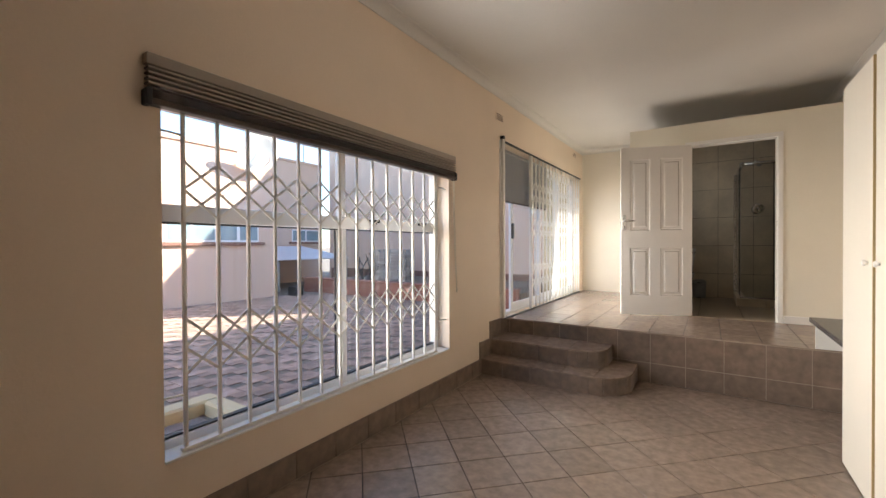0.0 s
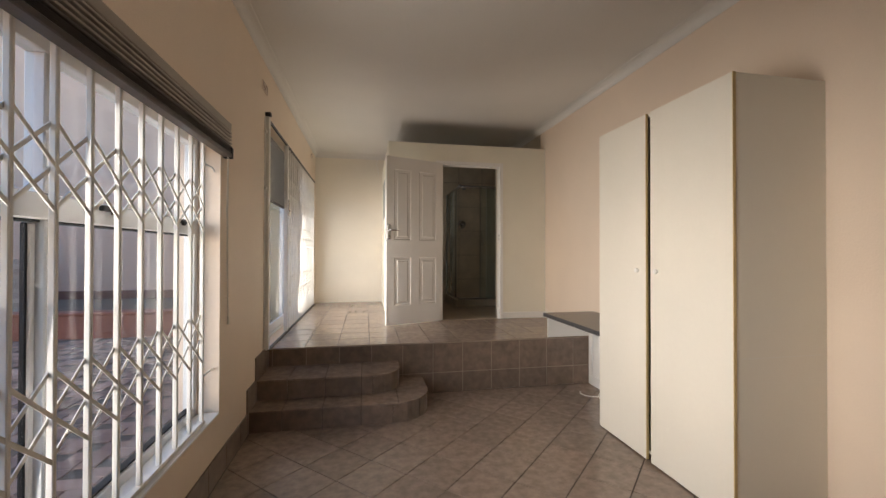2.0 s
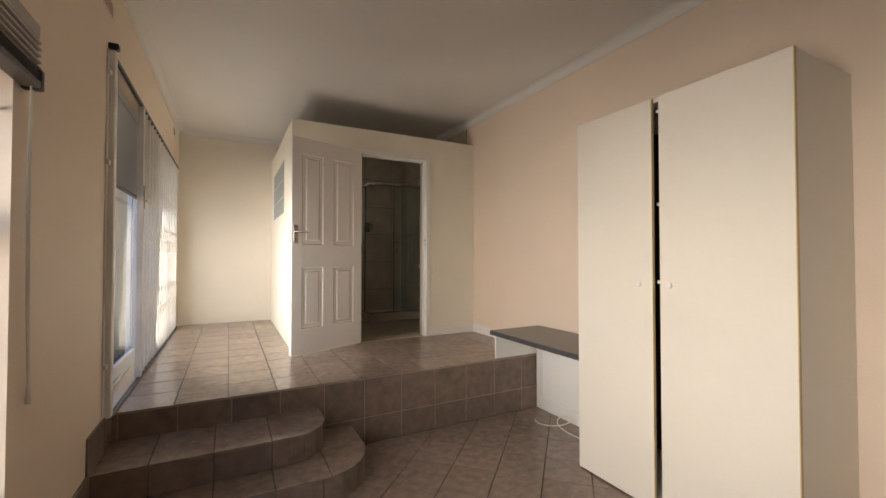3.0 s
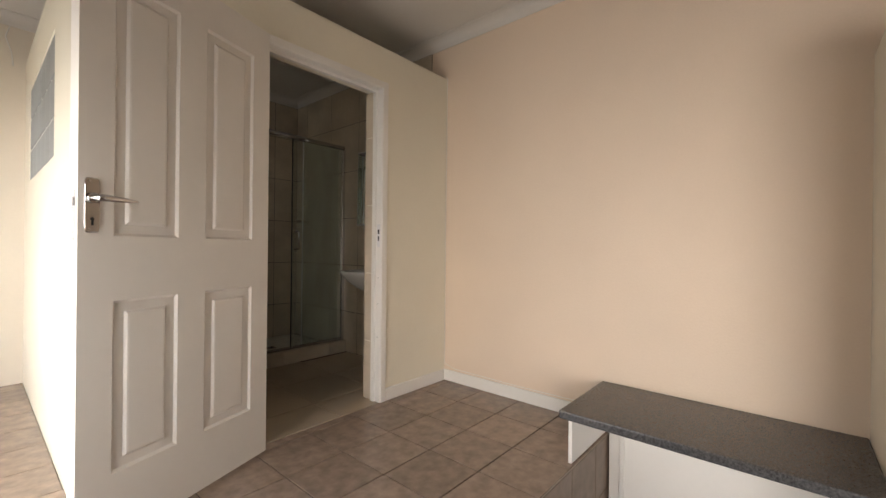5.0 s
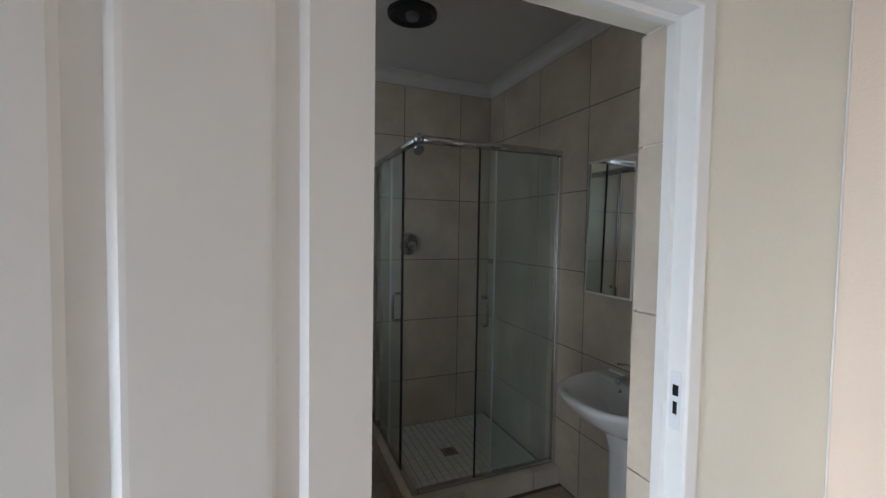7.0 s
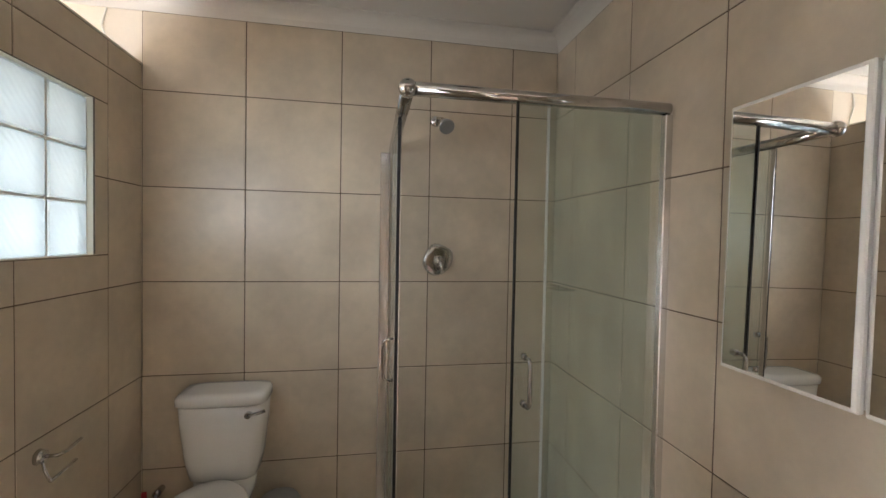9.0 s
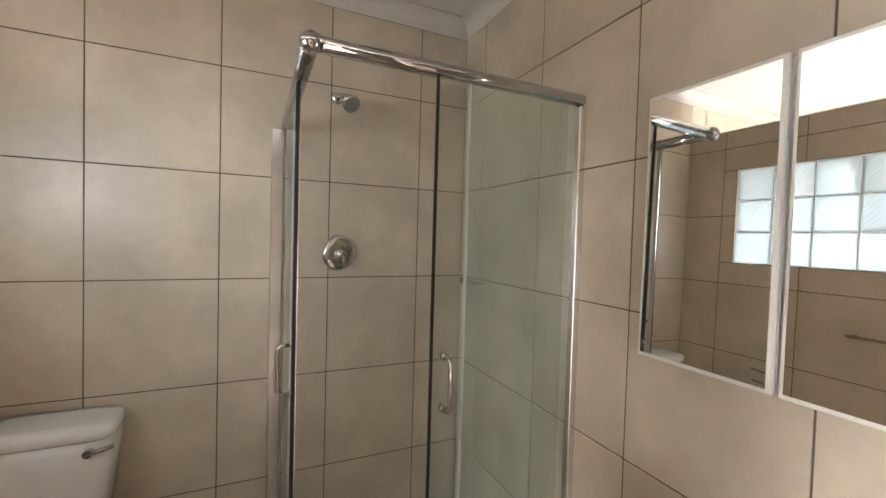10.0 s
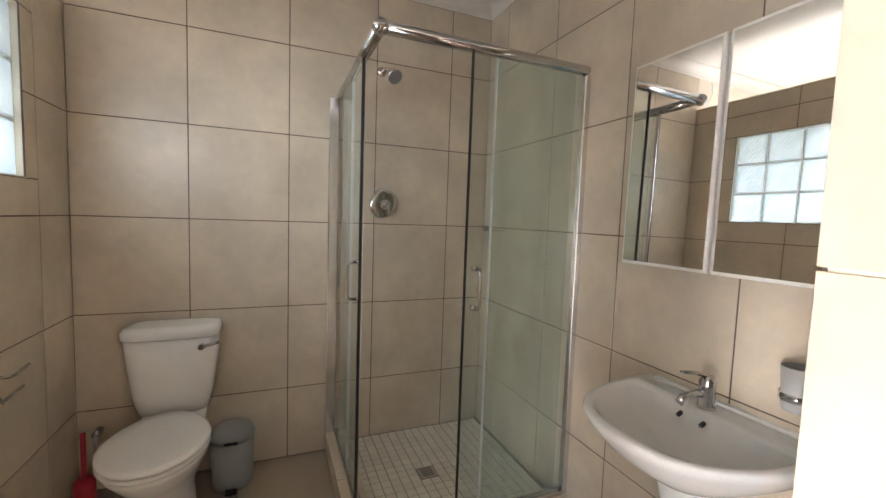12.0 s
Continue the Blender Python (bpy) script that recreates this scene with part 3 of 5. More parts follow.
def door_leaf():
    bm = bmesh.new()
    px = [(0.100, 0.345), (0.462, 0.690)]
    pz = [(DZ0 + 0.235, DZ0 + 0.815), (DZ0 + 1.03, DZ0 + 1.895)]
    us = sorted({0, DW, *[v for p in px for v in p]})
    zs = sorted({DZ0, DZ1, *[v for p in pz for v in p]})
    for side in (0, 1):
        y = DT / 2 if side else -DT / 2
        s = 1 if side else -1
        for a, b in zip(us, us[1:]):
            for c, d in zip(zs, zs[1:]):
                inner = (a, b) in px and (c, d) in pz
                if not inner:
                    bm.faces.new([bm.verts.new(p) for p in ((a, y, c), (b, y, c), (b, y, d), (a, y, d))])
                    continue
                levels = [(0, 0), (0.009, 0.009), (0.040, 0.0095), (0.048, 0.002), (0.054, 0.001)]
                rings = [[bm.verts.new(p) for p in ((a + i, y - s * h, c + i), (b - i, y - s * h, c + i), (b - i, y - s * h, d - i), (a + i, y - s * h, d - i))] for i, h in levels]
                for r0, r1 in zip(rings, rings[1:]):
                    for k in range(4):
                        bm.faces.new((r0[k], r0[(k + 1) % 4], r1[(k + 1) % 4], r1[k]))
                bm.faces.new(rings[-1])
    h = DT / 2
    for q in (((0, -h, DZ0), (0, h, DZ0), (0, h, DZ1), (0, -h, DZ1)), ((DW, -h, DZ0), (DW, h, DZ0), (DW, h, DZ1), (DW, -h, DZ1)),
              ((0, -h, DZ0), (DW, -h, DZ0), (DW, h, DZ0), (0, h, DZ0)), ((0, -h, DZ1), (DW, -h, DZ1), (DW, h, DZ1), (0, h, DZ1))):
        bm.faces.new([bm.verts.new(p) for p in q])
    bmesh.ops.remove_doubles(bm, verts=bm.verts, dist=0.0004)
    bmesh.ops.transform(bm, matrix=M, verts=bm.verts)
    return bm


part("door_leaf", door_leaf(), DOORW, door)
for side in (1, -1):
    y = side * DT / 2
    hc, zc = DW - 0.038, 1.667
    outline = oval(hc, 1.644, 0, 0.0215, 0.088, 32, 7.0)
    bm = loft([[(u, y + side * d, v) for u, v, _ in [(hc + (p[0] - hc) * k, 1.644 + (p[1] - 1.644) * k, 0) for p in outline]] for d, k in ((0.0, 1.0), (0.003, 1.0), (0.0045, 0.95))])
    bmesh.ops.transform(bm, matrix=M, verts=bm.verts)
    plate = part("handle_plate", bm, CHROME, door, "chrome handle plate")
    bm = rod((hc, y + side * 0.0046, zc), (hc, y + side * 0.045, zc), 0.009, 14)
    rod((hc, y + side * 0.0046, zc), (hc, y + side * 0.013, zc), 0.017, 16, bm=bm)
    bmesh.ops.transform(bm, matrix=M, verts=bm.verts)
    smooth(part("handle_neck", bm, CHROME, plate))
    rings = []
    for du, dv, hh, ww in ((0.010, 0.044, 0.006, 0.005), (0.006, 0.046, 0.012, 0.009), (-0.010, 0.047, 0.012, 0.009), (-0.040, 0.047, 0.0105, 0.006), (-0.080, 0.045, 0.008, 0.005), (-0.112, 0.042, 0.0045, 0.004), (-0.118, 0.041, 0.002, 0.002)):
        rings.append([(hc + du, y + side * dv + ww * math.cos(q), zc + 0.02 * du + hh * math.sin(q)) for q in [2 * math.pi * k / 14 for k in range(14)]])
    bm = loft(rings)
    bmesh.ops.transform(bm, matrix=M, verts=bm.verts)
    smooth(part("lever", bm, CHROME, plate))
    bm = rod((hc, y + side * 0.0047, 1.600), (hc, y + side * 0.0054, 1.600), 0.0055, 14)
    bx(hc - 0.003, hc + 0.003, min(y + side * 0.0047, y + side * 0.0054), max(y + side * 0.0047, y + side * 0.0054), 1.580, 1.599, bm=bm)
    bmesh.ops.transform(bm, matrix=M, verts=bm.verts)
    part("keyhole", bm, BLACK, plate)
    for zz in (1.568, 1.721):
        bm = rod((hc + 0.008, y + side * 0.0046, zz), (hc + 0.008, y + side * 0.006, zz), 0.004, 10)
        bmesh.ops.transform(bm, matrix=M, verts=bm.verts)
        part("screw", bm, ALU, plate)
bm = bx(DW + 0.0003, DW + 0.002, -0.011, 0.011, 1.53, 1.69)
bmesh.ops.transform(bm, matrix=M, verts=bm.verts)
part("lock_faceplate", bm, ALU, door)
bm = bx(DW + 0.002, DW + 0.010, -0.006, 0.006, 1.64, 1.665, 0.001)
bmesh.ops.transform(bm, matrix=M, verts=bm.verts)
part("latch", bm, ALU, door)
for z in (0.72, 2.3):
    part("hinge", rod((1.785, 1.160, z), (1.785, 1.160, z + 0.1), 0.012), ALU, door)

fr = tagged(new("trim_door_frame"), label="white painted pressed steel door frame", kind="structure")


def jamb_bm(x_in, sgn, z0, z1):
    """Steel frame profile: u away from the opening, v into the wall."""
    prof = [(-0.040, -0.012), (0.0, -0.012), (0.006, -0.006), (0.006, 0.042), (0.020, 0.046), (0.020, 0.072), (-0.040, 0.072)]
    ring = lambda z: [(x_in - sgn * u, BY0 + v, z) for u, v in prof]
    return loft([ring(z0), ring(z1)])


part("jamb", jamb_bm(2.61, 1, PZ + 0.001, PZ + 2.07), WHITE, fr)
part("jamb", jamb_bm(1.765, -1, PZ + 0.001, PZ + 2.07), WHITE, fr)
prof = [(-0.040, -0.012), (0.0, -0.012), (0.006, -0.006), (0.006, 0.042), (0.020, 0.046), (0.020, 0.072), (-0.040, 0.072)]
part("head", loft([[(x, BY0 + v, PZ + 2.07 - u) for u, v in prof] for x in (1.725, 2.65)]), WHITE, fr)
sp = part("strike_plate", bx(2.6025, 2.6038, BY0 + 0.004, BY0 + 0.034, 1.525, 1.675), ALUW, fr)
part("strike_slot", bx(2.6015, 2.6024, BY0 + 0.010, BY0 + 0.026, 1.612, 1.640), BLACK, sp)
part("strike_slot", bx(2.6015, 2.6024, BY0 + 0.013, BY0 + 0.024, 1.565, 1.597), BLACK, sp)

# Dark discs on the jamb, coloured as the shade in the holes.
for z in (0.93, 1.15, 1.32):
    part("screw_hole", rod((2.604, BY0 + 0.02, z), (2.6036, BY0 + 0.02, z), 0.003, 8), DARK, fr)
for nm, a in (("baseboard_right", (XR - 0.014, XR, 0.02, BY0 - 0.0015, PZ + 0.001, PZ + 0.085)), ("baseboard_partition", (2.652, XR - 0.0145, BY0 - 0.014, BY0, PZ + 0.001, PZ + 0.085))):
    slab(nm, *a, WHITE, "white painted skirting board", 0.004)
cable = tube([(XR - 0.006, 0.05, PZ + 0.1), (XR - 0.006, 0.6, PZ + 0.096), (XR - 0.006, 1.1, PZ + 0.102), (XR - 0.008, BY0 - 0.008, PZ + 0.13), (XR - 0.01, BY0 - 0.006, 1.6), (XR - 0.008, BY0 - 0.006, 2.4), (XR - 0.008, BY0 - 0.008, 2.84), (XR - 0.03, BY0 - 0.006, 2.85)], 0.0026, 6)
part("cable", cable, WHITE, thing("wall_cable", (0, 0, 0), "white cable tacked along the skirting and wall corner", "cable"))

# ---- bench, cupboard, cable ----
bench = thing("granite_bench", (2.95, -0.5, 0.7), "speckled dark granite ledge on white panels beside the cupboard", "bench")
bench.location = (0, 0, 0)
part("top", bx(2.68, XR - 0.001, -1.098, -0.012, 0.716, 0.756, 0.006, seg=2), GRANITE, bench)
part("end_panel", bx(2.715, XR - 0.001, -0.064, -0.046, PZ + 0.002, 0.716, 0.001), WHITE, bench)
part("back_panel", bx(3.168, XR - 0.001, -1.098, PY - 0.012, 0.0, 0.716, 0.001), WHITE, bench)
part("trunking", bx(3.154, 3.168, -0.17, -0.145, 0.11, 0.70, 0.003), WHITE, bench)
part("trunking", bx(3.154, 3.168, -1.09, -0.145, 0.085, 0.11, 0.003), WHITE, bench)
lp = []
for k in range(26):
    t = k / 25
    a = 2 * math.pi * t * 1.15 + 2.2
    lp.append((2.98 + 0.10 * math.cos(a) + 0.1 * t, -0.46 + 0.13 * math.sin(a) - 0.25 * t * t, 0.012 + 0.05 * math.sin(math.pi * t) ** 2))
part("cable", tube(lp + [(3.0, -0.95, 0.01), (3.05, -1.09, 0.01)], 0.0045, 6), CORD, thing("loose_cable", (0, 0, 0), "coiled white cable lying on the tiled floor", "cable"))

cup = thing("cupboard", (0, 0, 0), "tall cream melamine cupboard with two doors ajar", "cupboard")
CY0, CY1, CX, CH = -2.318, -1.10, 2.69, 2.333
part("side_panel", bx(CX + 0.002, XR - 0.001, CY0, CY0 + 0.018, 0, CH, 0.001), MELA, cup)
part("side_panel", bx(CX + 0.002, XR - 0.001, CY1 - 0.018, CY1, 0, CH, 0.001), MELA, cup)
part("top_panel", bx(CX + 0.002, XR - 0.001, CY0 + 0.018, CY1 - 0.018, CH - 0.02, CH, 0.001), MELA, cup)
part("floor_panel", bx(CX + 0.002, XR - 0.001, CY0 + 0.018, CY1 - 0.018, 0.05, 0.068, 0.001), MELA, cup)
# Shade of the cupboard interior is put into the back and divider colour.
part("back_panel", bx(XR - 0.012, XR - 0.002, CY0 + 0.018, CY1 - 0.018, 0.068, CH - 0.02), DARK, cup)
part("shade_divider", bx(CX + 0.03, XR - 0.012, -1.69, -1.674, 0.068, CH - 0.02), DARK, cup)
for y0, y1, ky in ((CY1 - 0.553, CY1, -1.575), (CY0, -1.699, -1.762)):
    d = part("door", bx(CX - 0.018, CX - 0.001, y0, y1, 0.012, CH + 0.002, 0.001), MELA, cup)
    part("edging", bx(CX - 0.0185, CX - 0.0005, y0 - 0.004, y0, 0.012, CH + 0.002), EDGE, d)
    kn = rod((CX - 0.018, ky, 1.276), (CX - 0.03, ky, 1.276), 0.008, 14)
    rod((CX - 0.03, ky, 1.276), (CX - 0.04, ky, 1.276), 0.017, 18, 0.014, bm=kn)
    part("knob", kn, WHITE, d, "round cream knob")
for z in (1.28, 1.72, 2.25):
    part("catch", bx(CX + 0.002, CX + 0.015, -1.69, -1.67, z, z + 0.018), WHITE, cup)
part("repair_line", bx(CX + 0.03, XR - 0.03, CY0 - 0.0006, CY0 - 0.0002, 0.848, 0.850), WHITE, cup)

# ---- bathroom ----
TX0, TX1, TY0, TY1 = 1.17, 3.26, 1.366, 3.42     # tile faces
PIT, GAP = 0.4565, 0.0025
ROWZ = [PZ, 0.893, 1.349, 1.805, 2.260, 2.716, CZ - 0.082]


def wall_tiles(parent, axis, face, back, us, zs, hole=None, grout_name="grout"):
    lo, hi = min(face, back), max(face, back)
    sgn = 1 if face > back else -1
    g0, g1 = sorted((back, face - sgn * 0.002))
    for a, b in zip(us, us[1:]):
        for c, d in zip(zs, zs[1:]):
            cells = [(a, b, c, d)]
            if hole and a < hole[1] and b > hole[0] and c < hole[3] and d > hole[2]:
                h0, h1, h2, h3 = hole
                cells = []
                if c < h2:
                    cells.append((a, b, c, h2))
                if d > h3:
                    cells.append((a, b, h3, d))
                zc, zd = max(c, h2), min(d, h3)
                if a < h0:
                    cells.append((a, h0, zc, zd))
                if b > h1:
                    cells.append((h1, b, zc, zd))
            for q in cells:
                if q[1] - q[0] < 0.012 or q[3] - q[2] < 0.012:
                    continue
                u0, u1, z0, z1 = q[0] + GAP, q[1] - GAP, q[2] + GAP, q[3] - GAP
                bm = bx(lo, hi, u0, u1, z0, z1, 0.0012) if axis == 'x' else bx(u0, u1, lo, hi, z0, z1, 0.0012)
                part("tile", bm, BTILE, parent)
                bm = bx(g0, g1, q[0], q[1], q[2], q[3]) if axis == 'x' else bx(q[0], q[1], g0, g1, q[2], q[3])
                part(grout_name, bm, BGROUT, parent)


bw = {}
for nm, lab in (("wall_tiling_back", "beige ceramic wall tiles with brown joints"), ("wall_tiling_right", "beige ceramic wall tiles with brown joints"),
                ("wall_tiling_left", "beige ceramic wall tiles round a glass block window"), ("wall_tiling_front", "beige ceramic wall tiles beside the doorway")):
    bw[nm] = tagged(new(nm), label=lab, kind="structure")
wall_tiles(bw["wall_tiling_back"], 'y', TY1, YB - 0.001, [TX0, 1.630, 2.087, 2.546, 2.999, TX1], ROWZ)
wall_tiles(bw["wall_tiling_right"], 'x', TX1, XR - 0.001, [TY0, 1.845, 2.303, 2.760, 3.216, TY1], ROWZ)
LZ = [PZ, 0.893, 1.349, 1.805, 2.260, 2.716, BT]
wall_tiles(bw["wall_tiling_left"], 'x', TX0, BX1 + 0.001, [TY0, 1.80, 2.257, 2.715, 3.17, TY1], LZ, (GBY0, GBY1, GBZ0, GBZ1))
wall_tiles(bw["wall_tiling_front"], 'y', TY0, BY1 + 0.001, [TX0, 1.30, 1.763], LZ)
wall_tiles(bw["wall_tiling_front"], 'y', TY0, BY1 + 0.001, [2.612, 2.80, TX1], LZ)
wall_tiles(bw["wall_tiling_front"], 'y', TY0, BY1 + 0.001, [1.763, 2.25, 2.612], [PZ + 2.072, 2.716, BT])
for a, b in zip(LZ[:4] + [2.26], LZ[1:4] + [2.26, 2.565]):
    part("reveal_tile", bx(2.602, 2.609, BY0 + 0.075, TY0, a + GAP, b - GAP, 0.001), BTILE, bw["wall_tiling_front"])
    part("reveal_tile", bx(1.766, 1.773, BY0 + 0.075, TY0, a + GAP, b - GAP, 0.001), BTILE, bw["wall_tiling_front"])
slab("trim_partition_cap", BX0 - 0.002, TX0 + 0.002, BY0 - 0.002, YB - 0.002, BT + 0.0005, BT + 0.008, BOXP, "painted top of the partition")
slab("trim_partition_cap_front", TX0 + 0.0025, XR - 0.002, BY0 - 0.002, TY0 + 0.002, BT + 0.0005, BT + 0.008, BOXP, "painted top of the partition")

gb = tagged(new("window_2"), label="glass block window of three rows in the bathroom partition", kind="structure")
nby, nbz = 6, 3
wy, wz = (GBY1 - GBY0) / nby, (GBZ1 - GBZ0) / nbz
for i in range(nby):
    for j in range(nbz):
        y0, z0 = GBY0 + i * wy, GBZ0 + j * wz
        part("glass_block", bx(BX0 + 0.004, BX0 + 0.04, y0 + 0.005, y0 + wy - 0.005, z0 + 0.005, z0 + wz - 0.005, 0.006), GBLOCK, gb)
for i in range(nby + 1):
    y = GBY0 + i * wy
    part("joint", bx(BX0 + 0.008, BX0 + 0.036, y - 0.0045, y + 0.0045, GBZ0, GBZ1), WHITE, gb)
for j in range(nbz + 1):
    z = GBZ0 + j * wz
    part("joint", bx(BX0 + 0.009, BX0 + 0.035, GBY0, GBY1, z - 0.0045, z + 0.0045), WHITE, gb)
part("reveal", bx(BX0 + 0.041, TX0 + 0.002, GBY0 - 0.0, GBY1, GBZ0 + 0.0, GBZ0 + 0.004), BTILE, gb)

# shower
SX, SYF, KZ = 2.350, 2.521, 0.612
RLZ = 2.495                              # shower rail height
shower = thing("shower_enclosure", (0, 0, 0), "chrome framed corner shower with greenish glass sliding doors", "shower")
smooth(part("top_rail", rod((SX, SYF, RLZ), (TX1 - 0.012, SYF, RLZ), 0.022, 16), CHROME, shower))
smooth(part("top_rail", rod((SX, SYF, RLZ), (SX, TY1 - 0.002, RLZ), 0.022, 16), CHROME, shower))
bmc = bmesh.new()
bmesh.ops.create_uvsphere(bmc, u_segments=16, v_segments=10, radius=0.030, matrix=Matrix.Translation((SX, SYF, RLZ)))
smooth(part("corner_joint", bmc, CHROME, shower))
for a in ((2.288, 2.340, TY1 - 0.03, TY1 - 0.001, KZ, 2.475), (TX1 - 0.03, TX1 - 0.001, SYF - 0.014, SYF + 0.014, KZ, 2.475)):
    part("wall_channel", bx(*a, 0.003), ALU, shower)
part("bottom_track", bx(SX - 0.018, SX + 0.018, SYF - 0.018, TY1 - 0.03, KZ, KZ + 0.022, 0.004), CHROME, shower)
part("bottom_track", bx(SX + 0.018, TX1 - 0.03, SYF - 0.018, SYF + 0.018, KZ, KZ + 0.022, 0.004), CHROME, shower)
Z0, Z1 = KZ + 0.022, 2.473
for nm, a, edges in (("fixed_panel", (2.815, TX1 - 0.03, SYF + 0.008, SYF + 0.014), ((2.814, 2.818, SYF + 0.004, SYF + 0.018),)),
                     ("sliding_door", (2.702, 3.18, SYF - 0.012, SYF - 0.006), ((2.698, 2.7045, SYF - 0.0145, SYF - 0.0035),))):
    g = part(nm, bx(*a, Z0, Z1), SHGLASS, shower, "greenish clear glass")
    g.visible_shadow = False
    # Sliding edge is a clear seal, its refracted darkness put into the colour.
    for e in edges:
        part("edge_seal", bx(*e, Z0, Z1), DARKSEAL if nm == "sliding_door" else ALUW, g)
for nm, a, edges in (("fixed_panel", (SX + 0.006, SX + 0.012, 3.08, TY1 - 0.03), ((SX + 0.002, SX + 0.016, 3.076, 3.080),)),
                     ("sliding_door", (SX - 0.012, SX - 0.006, 2.76, 3.25), ((SX - 0.0145, SX - 0.0035, 2.756, 2.7625),))):
    g = part(nm, bx(*a, Z0, Z1), SHGLASS, shower, "greenish clear glass")
    g.visible_shadow = False
    # Here too the dark colour stands for refraction in a clear seal.
    for e in edges:
        part("edge_seal", bx(*e, Z0, Z1), DARKSEAL if nm == "sliding_door" else ALUW, g)
    # Added strip that covers the dark seal on the mirror's side.
    if nm == "sliding_door":
        part("seal_mask", bx(SX - 0.0032, SX - 0.0005, 2.752, 2.770, Z0, Z1), ALU, g)
for m in (lambda u, v: (2.745, SYF - 0.012 - v, u), lambda u, v: (SX - 0.012 - v, 2.79, u)):
    za, zb = 1.500, 1.656
    smooth(part("door_handle", tube([m(za, 0), m(za, 0.03), m(za + 0.012, 0.042), m(zb - 0.012, 0.042), m(zb, 0.03), m(zb, 0)], 0.007, 10), CHROME, shower))
    for z in (za, zb):
        smooth(part("handle_rose", rod(m(z, -0.016), m(z, 0.004), 0.012, 14), CHROME, shower))
kerb = tagged(new("shower_kerb"), label="low tiled kerb round the shower floor", kind="structure")
part("core", bx(SX - 0.05, SX + 0.05, SYF - 0.05, TY1 - 0.002, PZ, KZ - 0.011), BGROUT, kerb)
part("core", bx(SX + 0.05, TX1 - 0.002, SYF - 0.05, SYF + 0.05, PZ, KZ - 0.011), BGROUT, kerb)
for a, b in ((SX - 0.058, 2.62), (2.62, 3.07), (3.07, TX1 - 0.002)):
    part("tile", bx(a + 0.002, b - 0.002, SYF - 0.058, SYF - 0.049, PZ + 0.002, KZ - 0.002, 0.001), BTILE, kerb)
    part("tile", bx(max(a, SX - 0.048) + 0.002, b - 0.002, SYF - 0.048, SYF + 0.052, KZ - 0.011, KZ - 0.001, 0.001), BTILE, kerb)
for a, b in ((SYF - 0.058, 2.95), (2.95, TY1 - 0.002)):
    part("tile", bx(SX - 0.058, SX - 0.049, a + 0.010, b - 0.002, PZ + 0.002, KZ - 0.002, 0.001), BTILE, kerb)
    part("tile", bx(SX - 0.048, SX + 0.052, max(a, SYF + 0.053) + 0.002, b - 0.002, KZ - 0.011, KZ - 0.001, 0.001), BTILE, kerb)
tray = tagged(new("floor_shower"), label="white mosaic shower floor with square drain", kind="structure")
part("bed", bx(SX + 0.051, TX1 - 0.001, SYF + 0.053, TY1 - 0.001, PZ + 0.001, PZ + 0.04), MGROUT, tray)
mos = to_mesh("mosaic", bx(-0.0225, 0.0225, -0.0225, 0.0225, 0, 0.006, 0.0015), MOSAIC)
ix, iy = int((TX1 - SX - 0.055) / 0.049), int((TY1 - SYF - 0.055) / 0.049)
DRX, DRY = SX + 0.08 + 6 * 0.049 + 0.0245, SYF + 0.08 + 7 * 0.049 + 0.0245
for i in range(ix):
    for j in range(iy):
        x, y = SX + 0.08 + i * 0.049, SYF + 0.08 + j * 0.049
        if abs(x - DRX) < 0.04 and abs(y - DRY) < 0.04:
            continue
        if x > TX1 - 0.024 or y > TY1 - 0.024:
            continue
        o = new("mosaic_tile", mos)
        o.parent, o.location = tray, (x, y, PZ + 0.037)
dr = part("drain", bx(DRX - 0.045, DRX + 0.045, DRY - 0.045, DRY + 0.045, PZ + 0.038, PZ + 0.0445, 0.001), ALU, tray, "square metal floor drain")
for k in range(5):
    part("drain_slot", bx(DRX - 0.03, DRX + 0.03, DRY - 0.03 + k * 0.0145, DRY - 0.024 + k * 0.0145, PZ + 0.0446, PZ + 0.0452), BLACK, dr)

head = thing("wall_shower", (0, 0, 0), "chrome shower head on a short wall arm", "shower")
hx = 2.575
smooth(part("rose", rod((hx, TY1 - 0.001, 2.66), (hx, TY1 - 0.012, 2.66), 0.030, 20, 0.024), CHROME, head))
smooth(part("arm", tube([(hx, TY1 - 0.005, 2.66), (hx + 0.005, TY1 - 0.05, 2.662), (hx + 0.012, TY1 - 0.085, 2.650), (hx + 0.018, TY1 - 0.105, 2.635)], 0.010, 12), CHROME, head))
a, b = Vector((hx + 0.018, TY1 - 0.105, 2.637)), Vector((hx + 0.034, TY1 - 0.15, 2.595))
smooth(part("bell", rod(a, b, 0.018, 20, 0.040), CHROME, head))
part("spray_face", rod(b, b + (b - a).normalized() * 0.008, 0.038, 20), GREYP, head)
valve = thing("shower_mixer", (0, 0, 0), "round chrome shower mixer with lever", "mixer")
vx, vz = 2.60, 1.924
rings = []
for d, s in ((0.001, 1.0), (0.010, 0.97), (0.016, 0.86), (0.017, 0.6)):
    rings.append([(vx + 0.082 * s * math.cos(q) * (1 + 0.10 * math.sin(2 * q)), TY1 - d, vz + 0.086 * s * math.sin(q) * (1 + 0.06 * math.cos(3 * q))) for q in [2 * math.pi * k / 32 for k in range(32)]])
smooth(part("plate", loft(rings), CHROME, valve))
smooth(part("hub", rod((vx, TY1 - 0.014, vz - 0.008), (vx, TY1 - 0.06, vz - 0.008), 0.032, 20, 0.026), CHROME, valve))
